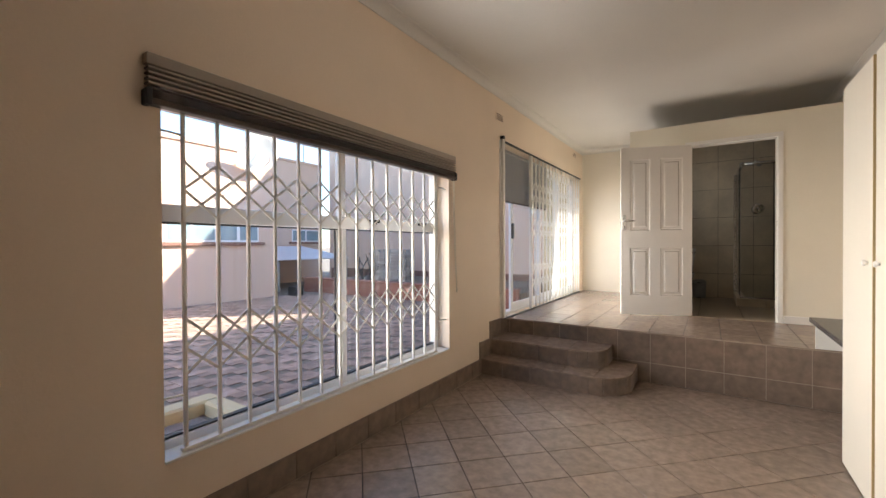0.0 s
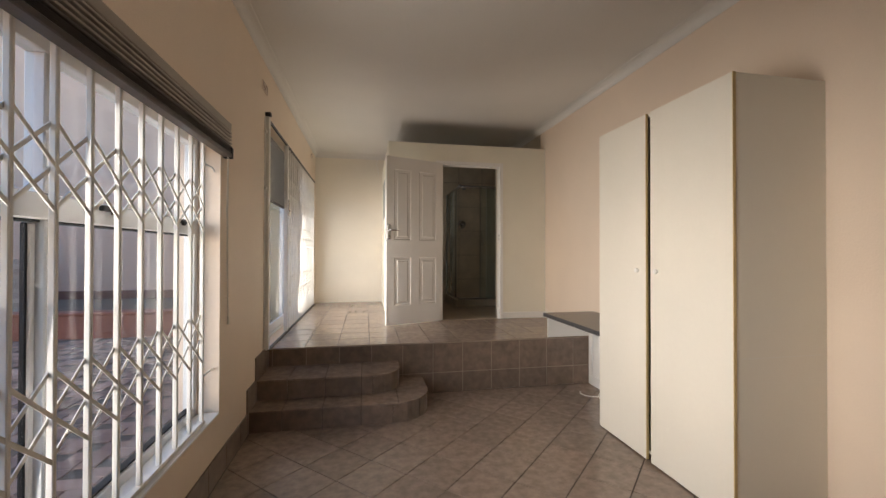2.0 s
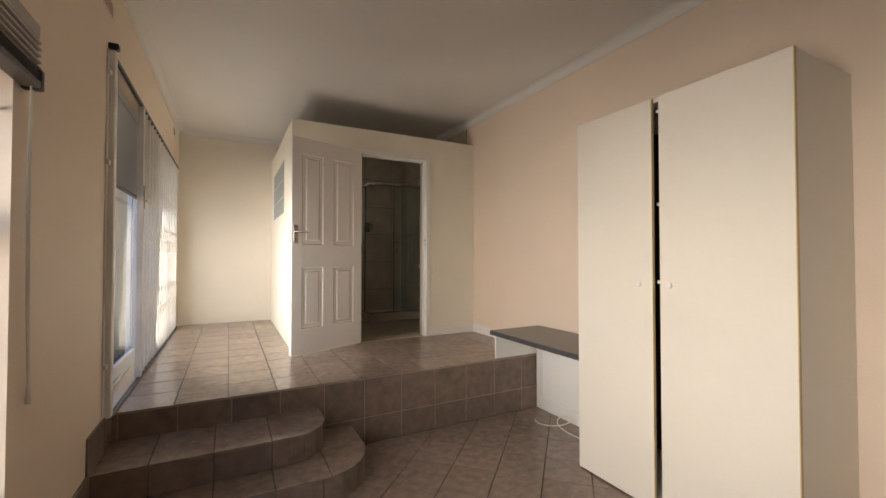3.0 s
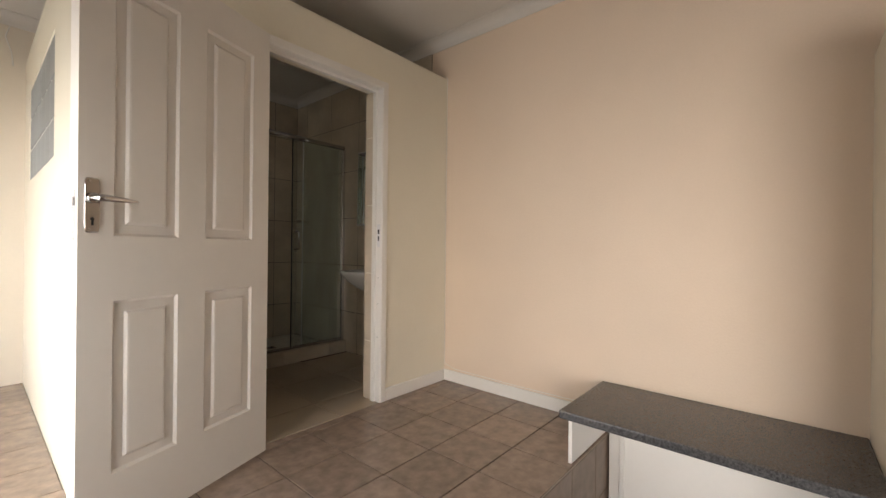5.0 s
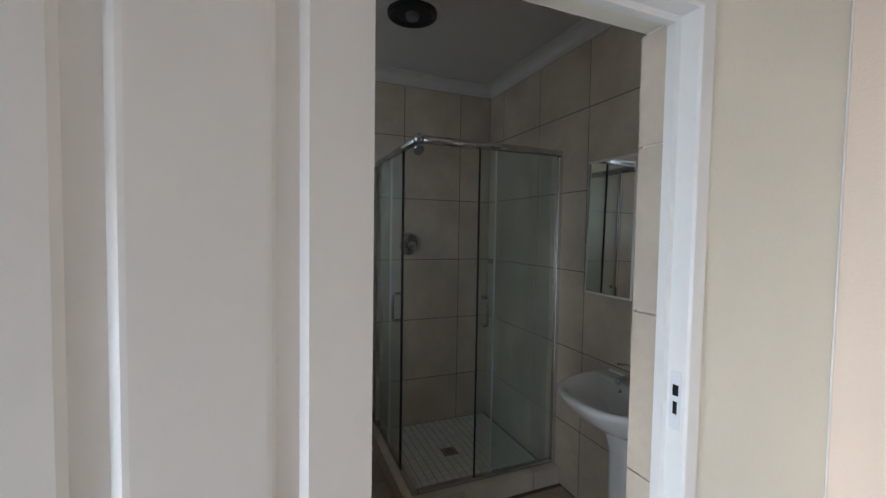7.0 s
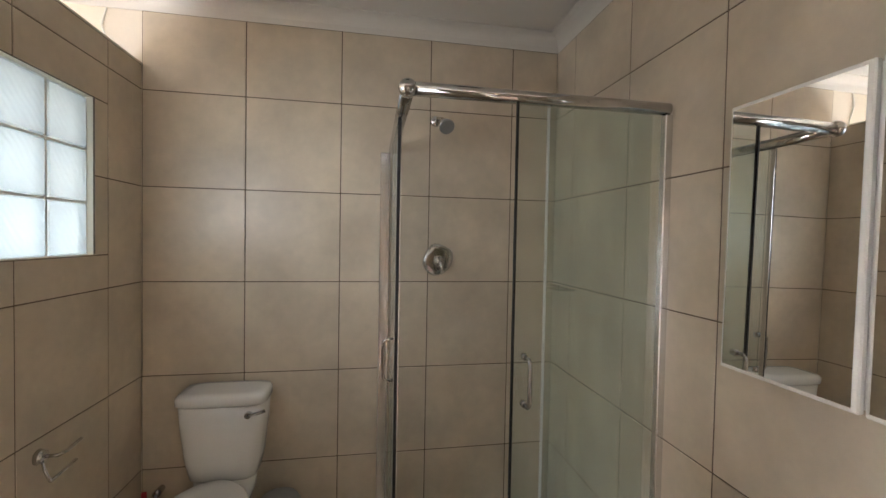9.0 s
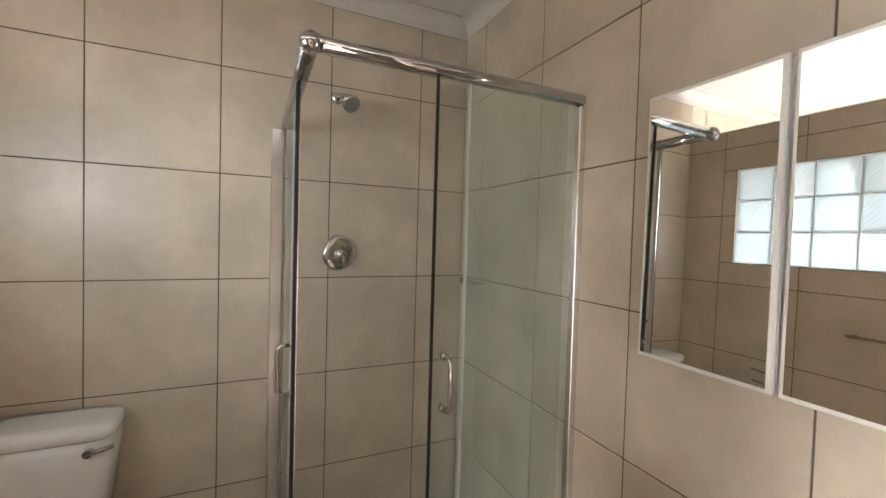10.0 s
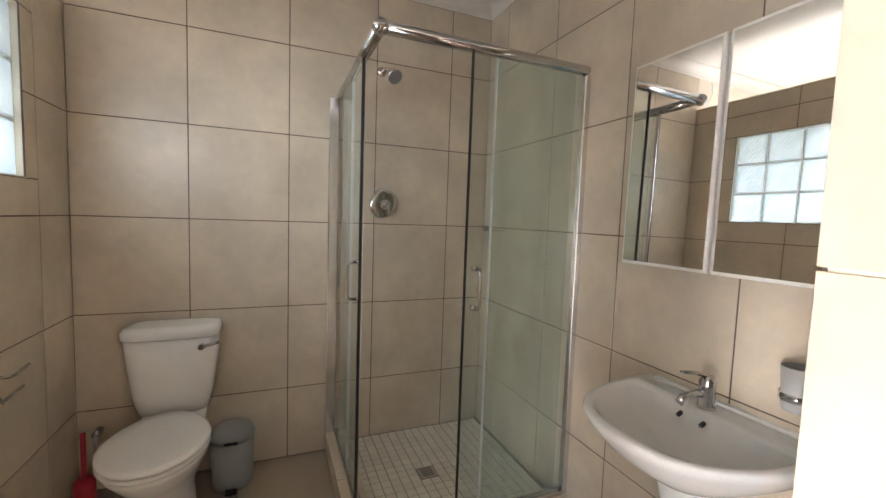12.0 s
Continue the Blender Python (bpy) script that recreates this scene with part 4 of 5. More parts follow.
smooth(part("lever", tube([(vx, TY1 - 0.055, vz - 0.005), (vx + 0.008, TY1 - 0.066, vz - 0.03), (vx + 0.012, TY1 - 0.066, vz - 0.062)], 0.010, 10), CHROME, valve))
soap = thing("soap_dish", (0, 0, 0), "small chrome soap dish on the shower wall", "soap dish")
part("tray", bx(TX1 - 0.09, TX1 - 0.001, 3.15, 3.25, 1.785, 1.795, 0.003), CHROME, soap)
part("rim", bx(TX1 - 0.092, TX1 - 0.086, 3.148, 3.252, 1.785, 1.815, 0.002), CHROME, soap)

# toilet
toilet = thing("toilet", (0, 0, 0), "white porcelain close-coupled toilet with closed lid", "toilet")
tx = 1.585


def cist(z, wx, y0, y1):
    return oval(tx, (y0 + y1) / 2, z, wx, (y1 - y0) / 2, 32, 5.0)


yb = TY1 - 0.012
smooth(part("cistern", loft([cist(0.902, 0.120, 3.25, yb), cist(0.915, 0.145, 3.235, yb), cist(1.0, 0.163, 3.222, yb), cist(1.15, 0.18, 3.212, yb), cist(1.262, 0.187, 3.207, yb)]), PORC, toilet))
smooth(part("cistern_lid", loft([cist(1.264, 0.188, 3.202, yb), cist(1.270, 0.196, 3.196, yb), cist(1.300, 0.196, 3.196, yb), cist(1.314, 0.185, 3.207, yb), cist(1.317, 0.15, 3.24, yb - 0.03)]), PORC, toilet))
fl = rod((tx + 0.125, 3.215, 1.225), (tx + 0.125, 3.190, 1.225), 0.014, 16)
fl = part("flush_lever", fl, CHROME, toilet, "chrome flush lever")
smooth(part("lever_arm", tube([(tx + 0.125, 3.192, 1.225), (tx + 0.16, 3.186, 1.235), (tx + 0.20, 3.19, 1.245)], 0.008, 10), CHROME, fl))


def egg(z, s, y_front, y_back, w):
    pts = []
    for k in range(36):
        q = 2 * math.pi * k / 36
        c, sn = math.cos(q), math.sin(q)
        yc = (y_front + y_back) / 2
        y = yc + sn * (y_back - y_front) / 2
        ww = w * (1 - 0.12 * sn if sn > 0 else 1 + 0.0 * sn)
        pts.append((tx + ww * c * s, y, z))
    return pts


smooth(part("pan", loft([egg(PZ + 0.001, 1, 2.95, 3.35, 0.11), egg(PZ + 0.03, 1, 2.96, 3.35, 0.105), egg(PZ + 0.16, 1, 2.93, 3.33, 0.105), egg(PZ + 0.28, 1, 2.82, 3.30, 0.15), egg(PZ + 0.36, 1, 2.745, 3.26, 0.180), egg(PZ + 0.385, 1, 2.74, 3.25, 0.184), egg(PZ + 0.388, 0.9, 2.76, 3.23, 0.18)]), PORC, toilet))
smooth(part("neck", loft([oval(tx, 3.30, PZ + 0.25, 0.10, 0.10, 24, 3), oval(tx, 3.31, PZ + 0.33, 0.125, 0.095, 24, 4), oval(tx, 3.315, 0.905, 0.13, 0.085, 24, 4)]), PORC, toilet))
smooth(part("seat", loft([egg(PZ + 0.39, 1, 2.732, 3.215, 0.188), egg(PZ + 0.394, 1, 2.728, 3.218, 0.190), egg(PZ + 0.405, 1, 2.728, 3.218, 0.190), egg(PZ + 0.409, 0.98, 2.732, 3.215, 0.188)]), PORC, toilet))
smooth(part("lid", loft([egg(PZ + 0.412, 1, 2.732, 3.22, 0.188), egg(PZ + 0.416, 1, 2.726, 3.222, 0.191), egg(PZ + 0.427, 1, 2.728, 3.222, 0.190), egg(PZ + 0.434, 0.93, 2.75, 3.21, 0.188), egg(PZ + 0.437, 0.6, 2.85, 3.14, 0.18)]), PORC, toilet))
pipe = thing("water_inlet", (0, 0, 0), "angle valve and braided inlet hose beside the toilet", "pipe")
smooth(part("valve", rod((1.26, TY1 - 0.002, 0.80), (1.26, TY1 - 0.06, 0.80), 0.016, 14), CHROME, pipe))
smooth(part("hose", tube([(1.26, TY1 - 0.055, 0.80), (1.262, TY1 - 0.07, 0.72), (1.29, TY1 - 0.07, 0.66), (1.36, TY1 - 0.06, 0.68), (1.44, TY1 - 0.07, 0.80), (1.45, TY1 - 0.09, 0.905)], 0.008, 8), GREYP, pipe))
brush = thing("toilet_brush", (0, 0, 0), "red toilet brush standing in a white holder", "toilet brush")
smooth(part("holder", loft([oval(1.225, 3.33, PZ + 0.001, 0.045, 0.045, 20), oval(1.225, 3.33, PZ + 0.10, 0.04, 0.04, 20), oval(1.225, 3.33, PZ + 0.12, 0.028, 0.028, 20)]), REDP, brush))
smooth(part("handle", rod((1.225, 3.33, PZ + 0.12), (1.222, 3.335, PZ + 0.33), 0.011, 12), REDP, brush))
bin_ = thing("pedal_bin", (0, 0, 0), "small grey plastic pedal bin with domed lid", "bin")
bxx, byy = 1.83, 3.28
smooth(part("body", loft([oval(bxx, byy, PZ + 0.001, 0.088, 0.088), oval(bxx, byy, PZ + 0.01, 0.092, 0.092), oval(bxx, byy, PZ + 0.235, 0.098, 0.098)]), GREYP, bin_))
smooth(part("lid", loft([oval(bxx, byy, PZ + 0.237, 0.1, 0.1), oval(bxx, byy, PZ + 0.262, 0.1, 0.1), oval(bxx, byy, PZ + 0.285, 0.085, 0.085), oval(bxx, byy, PZ + 0.298, 0.05, 0.05), oval(bxx, byy, PZ + 0.301, 0.015, 0.015)]), GREYP, bin_))
part("lid_grip", bx(bxx - 0.03, bxx + 0.03, byy - 0.107, byy - 0.1, PZ + 0.245, PZ + 0.256, 0.002), BLACK, bin_)
part("pedal", bx(bxx - 0.025, bxx + 0.025, byy - 0.125, byy - 0.085, PZ + 0.006, PZ + 0.018, 0.004), BLACK, bin_)

# basin
basin = thing("washbasin", (0, 0, 0), "white porcelain pedestal washbasin", "washbasin")
RZ, by, BS = 1.325, 1.842, 0.885


def bowl(z, a, w, xback=TX1 - 0.003):
    """Half-oval against the wall: a is the reach, w the half width."""
    pts = []
    for k in range(29):
        q = math.pi * k / 28
        pts.append((xback - a * abs(math.sin(q)) ** 0.8, by - w * BS * math.copysign(abs(math.cos(q)) ** 0.75, math.cos(q)), z))
    return pts


def inner(z, cx, a, w):
    pts = []
    for k in range(29):
        q = math.pi * k / 28
        pts.append((cx - a * abs(math.sin(q)) ** 0.8 if 0 < k < 28 else cx, by - w * BS * math.copysign(abs(math.cos(q)) ** 0.75, math.cos(q)), z))
    return pts


rings = [bowl(RZ - 0.19, 0.22, 0.11), bowl(RZ - 0.15, 0.30, 0.17), bowl(RZ - 0.09, 0.385, 0.25), bowl(RZ - 0.035, 0.435, 0.297), bowl(RZ - 0.008, 0.448, 0.312), bowl(RZ, 0.442, 0.308),
         inner(RZ - 0.001, TX1 - 0.115, 0.305, 0.272), inner(RZ - 0.010, TX1 - 0.118, 0.292, 0.262), inner(RZ - 0.06, TX1 - 0.13, 0.24, 0.215), inner(RZ - 0.11, TX1 - 0.15, 0.15, 0.12), inner(RZ - 0.125, TX1 - 0.18, 0.06, 0.05)]
smooth(part("bowl", loft(rings), PORC, basin))
part("splash_ledge", bx(TX1 - 0.022, TX1 - 0.001, by - 0.24, by + 0.24, RZ - 0.004, RZ + 0.008, 0.003, seg=2), PORC, basin)
smooth(part("pedestal", loft([oval(TX1 - 0.14, by, PZ + 0.001, 0.10, 0.095, 28), oval(TX1 - 0.14, by, PZ + 0.03, 0.092, 0.085, 28), oval(TX1 - 0.14, by, PZ + 0.3, 0.072, 0.068, 28), oval(TX1 - 0.14, by, PZ + 0.55, 0.075, 0.075, 28), oval(TX1 - 0.145, by, RZ - 0.14, 0.10, 0.105, 28)]), PORC, basin))
for dy in (0.06, -0.01):
    part("overflow_hole", rod((TX1 - 0.121, by + dy, RZ - 0.026), (TX1 - 0.136, by + dy, RZ - 0.032), 0.0065, 14), BLACK, basin)
tap = thing("basin_mixer", (0, 0, 0), "chrome single-lever basin mixer tap", "tap")
tx0, ty0 = TX1 - 0.075, by + 0.02
smooth(part("body", loft([oval(tx0, ty0, RZ - 0.001, 0.026, 0.026, 20), oval(tx0, ty0, RZ + 0.01, 0.023, 0.023, 20), oval(tx0, ty0, RZ + 0.06, 0.022, 0.022, 20), oval(tx0, ty0, RZ + 0.08, 0.024, 0.024, 20), oval(tx0, ty0, RZ + 0.095, 0.016, 0.016, 20)]), CHROME, tap))
smooth(part("spout", tube([(tx0, ty0, RZ + 0.04), (tx0 - 0.05, ty0, RZ + 0.05), (tx0 - 0.10, ty0, RZ + 0.045), (tx0 - 0.115, ty0, RZ + 0.03)], 0.012, 12), CHROME, tap))
smooth(part("lever", tube([(tx0, ty0, RZ + 0.092), (tx0 - 0.05, ty0 + 0.004, RZ + 0.108), (tx0 - 0.105, ty0 + 0.006, RZ + 0.115)], 0.006, 10), CHROME, tap))
tum = thing("tumbler_holder", (0, 0, 0), "frosted glass tumbler in a chrome wall ring", "tumbler holder")
gx0, gy0 = TX1 - 0.055, 1.655
smooth(part("tumbler", loft([oval(gx0, gy0, 1.407, 0.028, 0.028, 20), oval(gx0, gy0, 1.412, 0.031, 0.031, 20), oval(gx0, gy0, 1.517, 0.038, 0.038, 20), oval(gx0, gy0, 1.515, 0.035, 0.035, 20), oval(gx0, gy0, 1.422, 0.028, 0.028, 20)]), FROST, tum))
smooth(part("ring", loft([oval(gx0, gy0, 1.434, 0.035, 0.035, 20), oval(gx0, gy0, 1.434, 0.038, 0.038, 20), oval(gx0, gy0, 1.452, 0.039, 0.039, 20), oval(gx0, gy0, 1.452, 0.036, 0.036, 20)], cap0=False, cap1=False), CHROME, tum))
part("bracket", bx(gx0 + 0.036, TX1 - 0.001, gy0 - 0.01, gy0 + 0.01, 1.43, 1.456, 0.002), CHROME, tum)

cab = thing("mirror_cabinet", (0, 0, 0), "white bathroom cabinet with two mirrored doors", "mirror cabinet")
part("body", bx(3.178, TX1 - 0.001, 1.540, 2.17, 1.722, 2.382, 0.002), WHITE, cab)
LEAN = Matrix.Translation((3.146, 0, 1.718)) @ Matrix.Rotation(radians(0.7), 4, 'Y') @ Matrix.Translation((-3.146, 0, -1.718))
for y0, y1 in ((1.868, 2.176), (1.535, 1.858)):
    bm = bx(3.148, 3.164, y0, y1, 1.718, 2.386, 0.003)
    bmesh.ops.transform(bm, matrix=LEAN, verts=bm.verts)
    d = part("door", bm, WHITE, cab)
    bm = bx(3.1445, 3.1478, y0 + 0.010, y1 - 0.010, 1.729, 2.375)
    bmesh.ops.transform(bm, matrix=LEAN, verts=bm.verts)
    part("mirror", bm, MIRROR, d)
tp = thing("toilet_paper_holder", (0, 0, 0), "chrome toilet paper holder on the tiled wall", "paper holder")
smooth(part("rose", rod((TX0 + 0.001, 2.80, 1.29), (TX0 + 0.02, 2.80, 1.29), 0.026, 18, 0.02), CHROME, tp))
smooth(part("arm", tube([(TX0 + 0.015, 2.80, 1.29), (TX0 + 0.06, 2.80, 1.292), (TX0 + 0.066, 2.83, 1.292), (TX0 + 0.066, 2.90, 1.30)], 0.006, 10), CHROME, tp))
smooth(part("paper_bar", rod((TX0 + 0.05, 2.78, 1.215), (TX0 + 0.05, 2.90, 1.225), 0.005, 10), CHROME, tp))
smooth(part("paper_bar_stem", tube([(TX0 + 0.012, 2.80, 1.285), (TX0 + 0.03, 2.785, 1.25), (TX0 + 0.05, 2.78, 1.216)], 0.005, 10), CHROME, tp))
rail = thing("towel_rail", (0, 0, 0), "thin chrome towel rail on the tiled wall", "towel rail")
smooth(part("bar", rod((TX0 + 0.055, 1.72, 1.60), (TX0 + 0.055, 2.47, 1.60), 0.008, 12), CHROME, rail))
for y in (1.74, 2.45):
    smooth(part("bracket", rod((TX0 + 0.001, y, 1.60), (TX0 + 0.062, y, 1.60), 0.010, 12), CHROME, rail))
lamp = thing("ceiling_light", (2.326, 2.58, CZ), "black round ceiling light fitting with bare white holder", "ceiling light")
part("rim", loft([oval(0, 0, -0.001, 0.15, 0.15), oval(0, 0, -0.008, 0.15, 0.15), oval(0, 0, -0.012, 0.135, 0.135)]), CEIL, lamp)
part("ring", loft([oval(0, 0, -0.013, 0.13, 0.13), oval(0, 0, -0.030, 0.128, 0.128), oval(0, 0, -0.034, 0.115, 0.115), oval(0, 0, -0.018, 0.10, 0.10)]), BLACK, lamp)
part("holder", loft([oval(0, 0, -0.019, 0.035, 0.035, 20), oval(0, 0, -0.045, 0.032, 0.032, 20), oval(0, 0, -0.046, 0.018, 0.018, 20)]), GREYP, lamp)
lc = thing("lamp_cable", (0, 0, 0), "thin white cable on the alcove wall", "cable")
part("cable", tube([(1.02, YB - 0.006, 3.08), (1.0, YB - 0.006, 3.0), (1.03, YB - 0.006, 2.9), (1.04, YB - 0.006, 2.80)], 0.004, 6), WHITE, lc)

# ---- courtyard ----
ground = slab("ground", -300, 300, -300, 300, -0.5, -0.26, SAND, "sandy earth round the houses")
slab("foundation", XL - 0.229, XR + 0.229, YF - 0.19, YB + 0.19, -0.26, -0.1005, SAND, "foundation under the house")
slab("ground_courtyard", -14, XL - 0.231, -14, 12, -0.26, GZ - 0.02, SAND, "raised courtyard bed under the paving")


def house_block(name, x0, x1, y0, y1, h, label, m=PLASTER):
    ho = thing(name, (0, 0, 0), label, "building")
    part("wall", bx(x0, x1, y0, y1, GZ - 0.1, h), m, ho)
    part("roof_edge", bx(x0 - 0.04, x1 + 0.04, y0 - 0.04, y1 + 0.04, h + 0.001, h + 0.09, 0.01), m, ho)
    return ho


def house_window(ho, x, y0, y1, z0, z1, n=3):
    w = part("window", bx(x - 0.02, x + 0.012, y0, y1, z0, z1), ALUW, ho)
    dy = (y1 - y0) / n
    for i in range(n):
        part("pane", bx(x + 0.0122, x + 0.016, y0 + i * dy + 0.035, y0 + (i + 1) * dy - 0.035, z0 + 0.04, z1 - 0.04), PANE, w)
    part("sill", bx(x - 0.02, x + 0.07, y0 - 0.12, y1 + 0.12, z0 - 0.075, z0 - 0.002, 0.006), SILLB, ho, "brown brick sill")


PANE = mat("dull far window glass", (0.25, 0.33, 0.36), 0.08, vary=0.2, bump=0)
ha = house_block("house", -12, -6.6, -14, 1.25, 3.43, "pink plastered single-storey house across the courtyard")
house_window(ha, -6.6, -1.05, 0.85, 1.47, 1.88, 4)
hb = house_block("house", -14, -9.6, 1.26, 5.19, 4.15, "pink plastered house wall behind the awning")
house_window(hb, -9.6, 3.95, 5.05, 1.52, 1.93, 2)
part("downpipe", rod((-9.55, 3.1, GZ), (-9.55, 3.1, 4.1), 0.06), PLASTER, hb)
hr = house_block("house", -9.2, 1.5, 5.2, 12, 7.5, "tall pink plastered house closing the courtyard")
part("plinth", bx(-9.1, 1.4, 5.17, 5.199, GZ, 0.62), SILLB, hr)
hc = house_block("garden_wall", -0.95, -0.36, 3.75, 5.18, 3.3, "yellow cream plastered pier beside the sliding door", PLASTER2)

dish = thing("satellite_dish", (-6.28, 0.62, 3.06), "white satellite dish bracketed to the house parapet", "satellite dish")
rings = []
for r, d in ((0.05, 0.11), (0.2, 0.09), (0.36, 0.04), (0.47, 0.0), (0.475, 0.008), (0.36, 0.05), (0.2, 0.10), (0.05, 0.12)):
    rings.append([(r * math.sin(q) * 0.5 + 0.1 - d, r * math.cos(q), 0.35 + r * math.sin(q) * 0.9 - d * 0.4) for q in [2 * math.pi * k / 28 for k in range(28)]])
smooth(part("reflector", loft(rings), WHITE, dish))
part("pole", rod((0, 0, 0), (0, 0, 0.42), 0.025), ALU, dish)
part("wall_bracket", rod((-0.318, 0, 0.12), (0.0, 0, 0.12), 0.02), ALU, dish)
part("feed_arm", tube([(0.0, 0, 0.05), (0.25, 0, 0.0), (0.45, 0, 0.1), (0.47, 0, 0.2)], 0.013), ALU, dish)
mast = thing("aerial", (-9.8, 4.6, 4.24), "thin rooftop aerial mast with short cross rods", "aerial")
part("mast", rod((0, 0, 0), (0, 0, 1.5), 0.02), GREYP, mast)
for k in range(5):
    part("cross_rod", rod((0, -0.25, 0.9 + k * 0.12), (0, 0.25, 0.9 + k * 0.12), 0.008), GREYP, mast)
mast2 = copy_thing(mast, pose(-6.9, 0.95, 3.521))
mast2["label"] = "thin rooftop aerial mast beside the satellite dish"

aw = thing("lean_to_roof", (0, 0, 0), "low lean-to roof of pale corrugated metal on posts", "lean-to")
bm = bmesh.new()
NW = 34
rows = []
for k in range(NW * 4 + 1):
    y = 1.78 + 2.5 * k / (NW * 4)
    dz = 0.02 * math.sin(2 * math.pi * k / 4)
    rows.append([bm.verts.new((-9.5, y, 1.36 + dz)), bm.verts.new((-7.3, y, 1.02 + dz)), bm.verts.new((-7.3, y, 1.015 + dz)), bm.verts.new((-9.5, y, 1.355 + dz))])
for a, b in zip(rows, rows[1:]):
    for i in range(4):
        bm.faces.new((a[i], a[(i + 1) % 4], b[(i + 1) % 4], b[i]))
part("sheet", bm, SHEET, aw)
for y in (1.85, 4.2):
    part("post", bx(-7.42, -7.35, y, y + 0.07, GZ, 1.0, 0.004), GREYP, aw)

pl = tagged(new("wall_planter"), label="low red oxide planter wall round a raised bed", kind="structure")
part("wall", bx(-6.95, -1.0, 2.35, 2.55, GZ - 0.02, 0.52, 0.01), REDW, pl)
part("coping", bx(-6.98, -0.98, 2.32, 2.58, 0.521, 0.56, 0.008), REDW, pl)
part("bed", bx(-6.9, -0.99, 2.585, 5.15, GZ - 0.02, 0.46), SAND, pl)
random.seed(4)
stack = thing("brick_stack", (0, 0, 0), "stack of loose grey and red bricks on the raised bed", "brick pile")
bkm = to_mesh("brick", bx(-0.11, 0.11, -0.052, 0.052, -0.036, 0.036, 0.004), BRICK)
for j in range(11):
    for i in range(5):
        for k in range(2):
            if j > 8 and random.random() < 0.35:
                continue
            o = new("brick", bkm)
            o.parent = stack
            o.matrix_local = pose(-5.25 + i * 0.21 + random.uniform(-0.02, 0.02), 3.3 + k * 0.12, 0.497 + j * 0.0745, 0, 0, random.uniform(-6, 6))
# Scrap heap of randomly bent metal rods.
junk = thing("bicycle_frame", (0, 0, 0), "dark tangle of old metal rods beside the bricks", "scrap metal")
for k in range(9):
    a = Vector((-5.85 + random.uniform(0, 0.5), 3.05 + random.uniform(0, 0.3), 0.47))
    part("metal_rod", tube([a, a + Vector((random.uniform(-.3, .3), 0.05, 0.35)), a + Vector((random.uniform(-.3, .3), 0.1, random.uniform(.45, .75)))], 0.012, 6), BLACK, junk)
box_ = thing("drain_box", (0, 0, 0), "small dark drain box at the foot of the wall", "drain box")
part("body", bx(-6.45, -6.15, 1.5, 1.72, GZ, 0.42, 0.01), BLACK, box_)
kp = tagged(new("kerb_planter"), label="low sandy coloured planter edge under the window", kind="structure")
part("edge", bx(-1.15, -1.0, -6.5, -3.0, GZ - 0.02, 0.29, 0.015), PLASTER2, kp)
part("edge", bx(-1.0, -0.31, -3.13, -3.0, GZ - 0.02, 0.29, 0.015), PLASTER2, kp)

# ---- tiles of the floors and paving ----
tile_me = {}


def tile_mesh(w, h, m, t=0.008):
    key = (round(w, 4), round(h, 4), m.name, t)
    if key not in tile_me:
        tile_me[key] = to_mesh("tile", bx(0, w, 0, h, -t, 0, 0.0016), m)
    return tile_me[key]


TP, TG = 0.303, 0.006
R2 = math.sqrt(0.5)
ph = -0.05 * TP
for i in range(-24, 12):
    for j in range(-32, 6):
        u0, v0 = i * TP + ph, j * TP + ph
        cs = [(u0 + TG / 2, v0 + TG / 2), (u0 + TP - TG / 2, v0 + TG / 2), (u0 + TP - TG / 2, v0 + TP - TG / 2), (u0 + TG / 2, v0 + TP - TG / 2)]
        poly = [((u - v) * R2, (u + v) * R2) for u, v in cs]
        if all(XL + 0.012 < x < XR and YF < y < PY - 0.01 for x, y in poly):
            o = new("tile", tile_mesh(TP - TG, TP - TG, FTILE))
            o.parent = floor
            o.matrix_local = pose(poly[0][0], poly[0][1], 0, 0, 0, 45)
            continue
        poly = clip_poly(poly, XL + 0.012, XR - 0.001, YF + 0.001, PY - 0.009)
        if len(poly) >= 3:
            area = abs(sum(a[0] * b[1] - b[0] * a[1] for a, b in zip(poly, poly[1:] + poly[:1]))) / 2
            if area > 0.0008:
                part("tile", loft([[(x, y, -0.008) for x, y in poly], [(x, y, 0) for x, y in poly]]), FTILE, floor)

PX0 = 2.671 - 0.303 * 10
xs_ = [XL] + [x for x in [PX0 + k * TP for k in range(14)] if XL + 0.03 < x < XR - 0.03] + [XR]
ys_ = [PY] + [0.233 + k * TP for k in range(12) if 0.233 + k * TP < YB - 0.02] + [YB]
for a, b in zip(xs_, xs_[1:]):
    for c, d in zip(ys_, ys_[1:]):
        x1, y1 = b, d
        if b > BX0 and d > BY0:
            if a >= BX0 - 0.02 and c >= BY0 - 0.02:
                continue
            if a >= BX0 - 0.02:
                y1 = BY0
            elif c >= BY0 - 0.02:
                x1 = BX0
        if x1 - a < 0.02 or y1 - c < 0.02:
            continue
        o = new("tile", tile_mesh(x1 - a - TG, y1 - c - TG, FTILE))
        o.parent, o.location = platform, (a + TG / 2, c + TG / 2, PZ)
rx_ = [XL] + [1.784 + k * TP for k in range(-6, 5)] + [XR]
riser = tagged(new("trim_riser"), label="brown tiled riser of the raised platform", kind="structure")
part("grout", bx(XL, XR, PY + 0.002, PY + 0.0078, 0, PZ - 0.0065), RGROUT, riser)
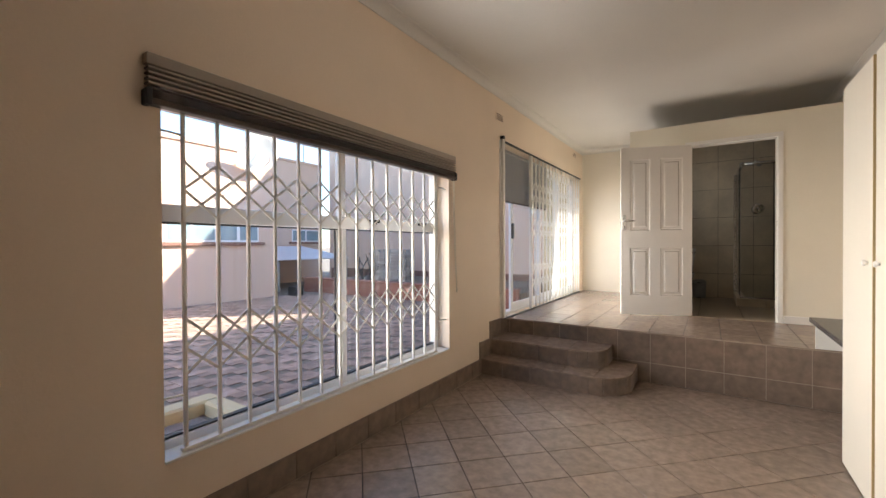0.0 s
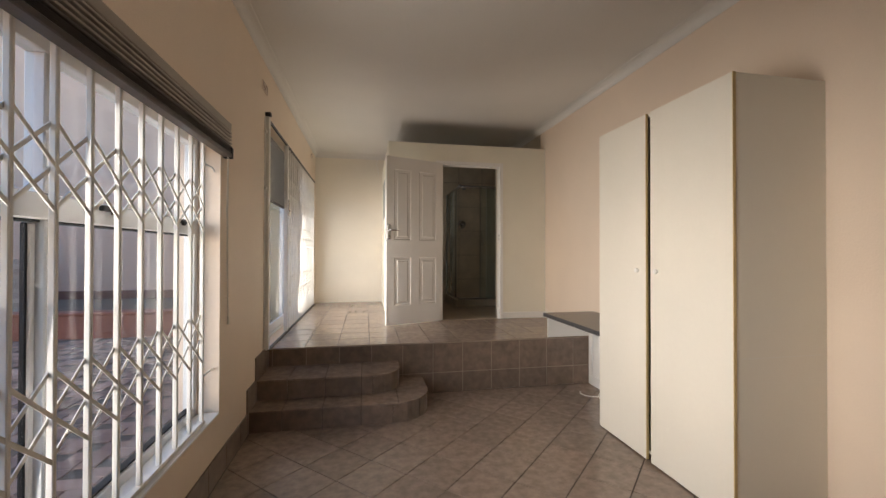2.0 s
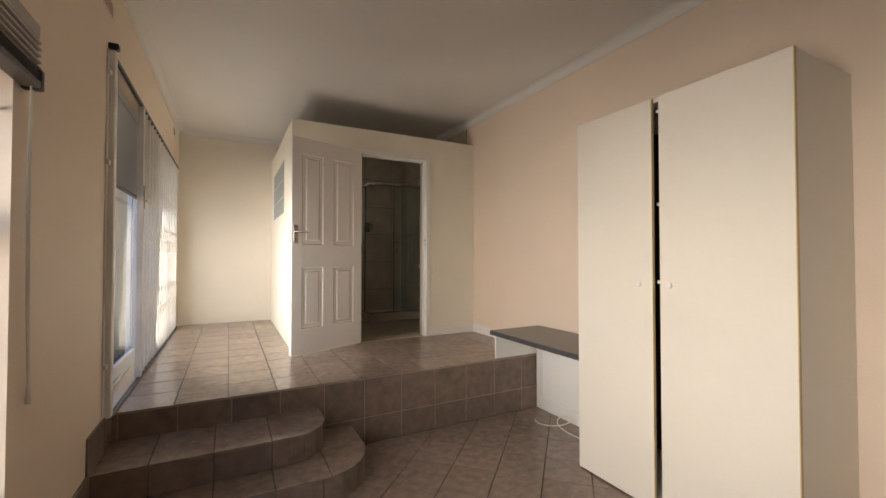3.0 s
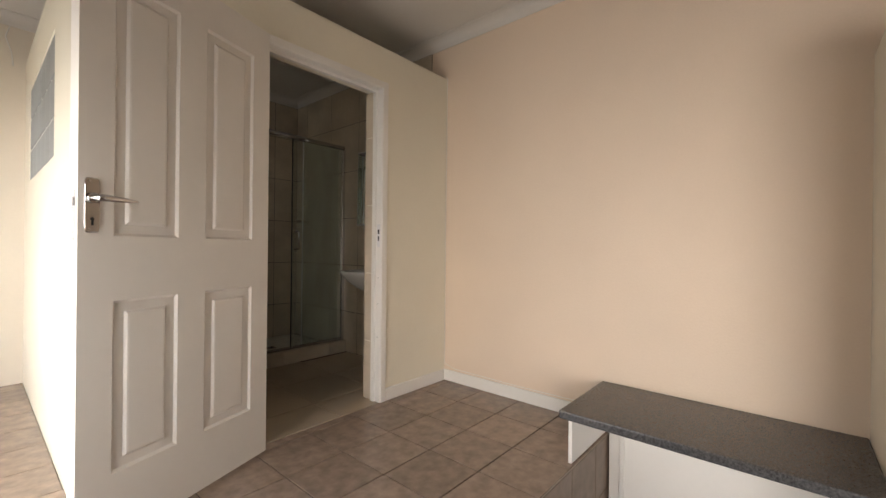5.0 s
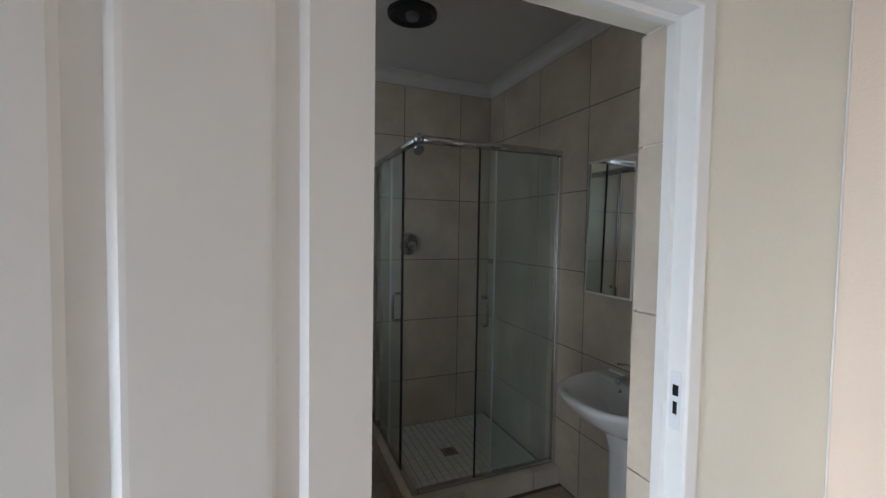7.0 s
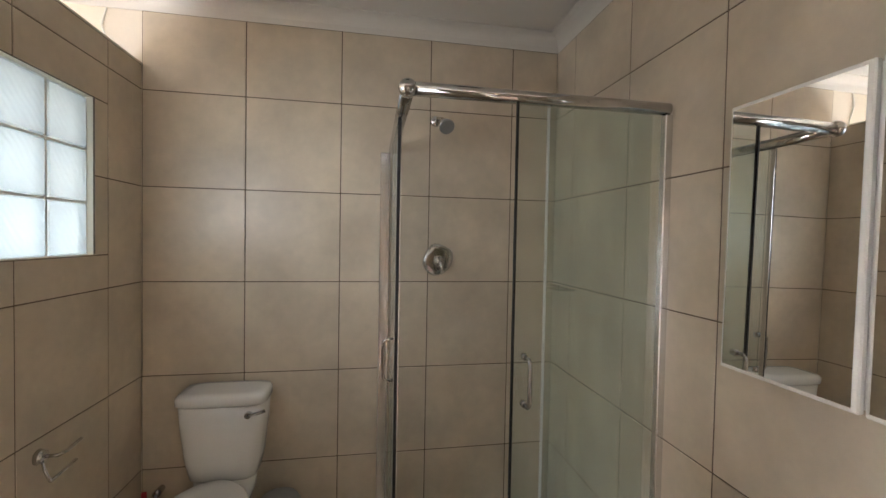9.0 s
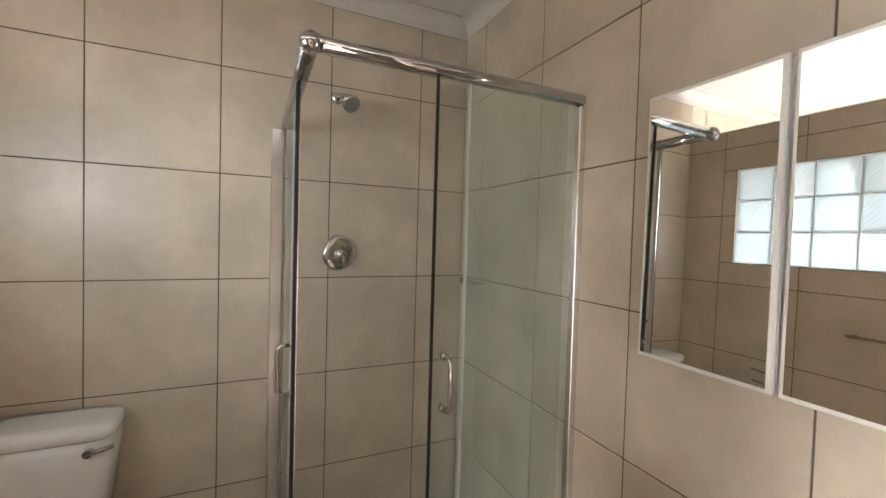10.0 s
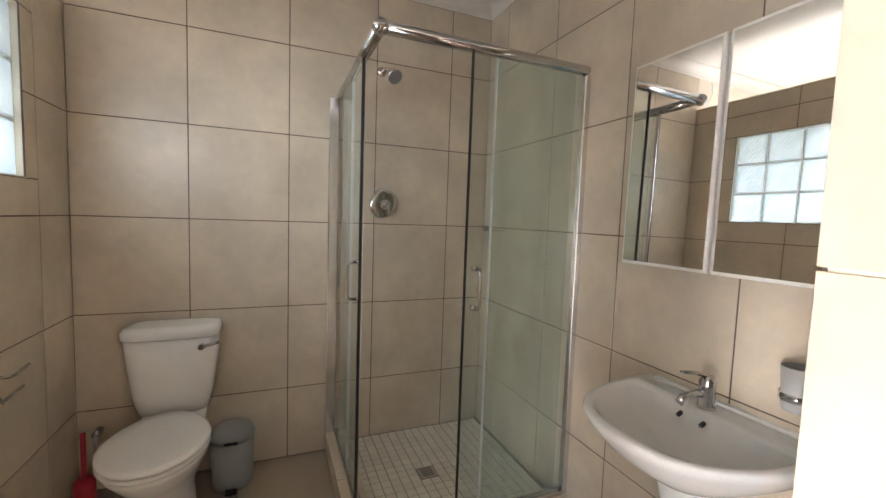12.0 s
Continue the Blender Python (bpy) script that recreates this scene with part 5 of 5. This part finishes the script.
for a, b in zip(rx_, rx_[1:]):
    for c, d in ((0.0, 0.195), (0.195, PZ - 0.009)):
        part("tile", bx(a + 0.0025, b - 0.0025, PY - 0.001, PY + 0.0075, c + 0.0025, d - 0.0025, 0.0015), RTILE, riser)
sk = tagged(new("baseboard_tiled"), label="brown tile skirting stepping up beside the stairs", kind="structure")
y = YF
while y < PY - 0.7:
    e = min(y + TP, -0.775)
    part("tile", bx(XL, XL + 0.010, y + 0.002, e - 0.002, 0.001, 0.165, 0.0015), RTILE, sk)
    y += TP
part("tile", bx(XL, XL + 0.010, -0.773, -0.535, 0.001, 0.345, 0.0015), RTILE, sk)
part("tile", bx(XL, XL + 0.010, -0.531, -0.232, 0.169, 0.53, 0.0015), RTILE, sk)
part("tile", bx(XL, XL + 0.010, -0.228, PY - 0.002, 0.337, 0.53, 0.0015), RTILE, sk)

bfl = slab("floor_bathroom", BX1, XR, BY0, YB, PZ - 0.0055, PZ - 0.004, BGROUT, "beige bathroom floor tiles")
bxs = [TX0, 1.40, 1.857, 2.313, 2.77, TX1]
bys = [BY0 + 0.02, 1.50, 1.956, 2.443, 2.87, TY1]
for a, b in zip(bxs, bxs[1:]):
    for c, d in zip(bys, bys[1:]):
        if a >= SX and c >= 2.44:
            continue
        o = new("tile", tile_mesh(b - a - 0.005, d - c - 0.005, BFLOOR))
        o.parent, o.location = bfl, (a + 0.0025, c + 0.0025, PZ + 0.0005)

slab("trim_threshold", 1.775, 2.60, BY0 - 0.004, BY0 + 0.018, PZ - 0.003, PZ + 0.004, BFLOOR, "beige tile threshold strip in the bathroom doorway", 0.001)

pav = slab("pavement", -6.6, XL - 0.231, -8.0, 2.35, GZ - 0.019, GZ - 0.008, SAND, "weathered red and grey brick paving")
pm = to_mesh("brick", bx(0.002, 0.218, 0.002, 0.108, -0.01, 0, 0.002), PAVER)
pm2 = to_mesh("brick", bx(0.002, 0.108, 0.002, 0.218, -0.01, 0, 0.002), PAVER)
far_quads = []
BW = 0.11
n = 0
for j in range(0, 95):
    for i in range(0, 60):
        k = (i - j) % 4
        x, y = -6.6 + i * BW, -8.0 + j * BW
        if k == 0 and x + 2 * BW < XL - 0.24:
            hz = True
        elif k == 2 and y + 2 * BW < 2.35:
            hz = False
        else:
            continue
        if x > XL - 0.36 or y > 2.2:
            continue
        if x > -2.7 and -3.3 < y < 1.0 and n < 300:
            o = new("brick", pm if hz else pm2)
            o.parent, o.location = pav, (x, y, GZ + random.uniform(-0.003, 0.003))
            n += 1
        else:
            far_quads.append((x, y, hz))
verts, faces = [], []
for x, y, hz in far_quads:
    w, h = (0.218, 0.108) if hz else (0.108, 0.218)
    z = GZ + random.uniform(-0.003, 0.003)
    b = len(verts)
    verts += [(x + 0.002, y + 0.002, z), (x + w, y + 0.002, z), (x + w, y + h, z), (x + 0.002, y + h, z)]
    verts += [(p[0], p[1], GZ - 0.008) for p in verts[b:b + 4]]
    faces += [(b, b + 1, b + 2, b + 3), (b, b + 4, b + 5, b + 1), (b + 1, b + 5, b + 6, b + 2), (b + 2, b + 6, b + 7, b + 3), (b + 3, b + 7, b + 4, b)]
me = bpy.data.meshes.new("bricks")
me.from_pydata(verts, [], faces)
PAVERI = PAVER.copy()
PAVERI.name = "weathered brick paver field"
nt = PAVERI.node_tree
for nd in list(nt.nodes):
    if nd.bl_idname == "ShaderNodeObjectInfo":
        tgt = nd.outputs["Random"].links[0].to_socket
        g = nt.nodes.new("ShaderNodeNewGeometry")
        nt.links.new(g.outputs["Random Per Island"], tgt)
        nt.nodes.remove(nd)
me.materials.append(PAVERI)
fb = new("bricks", me)
fb.parent = pav
tagged(fb, kind="stuff")
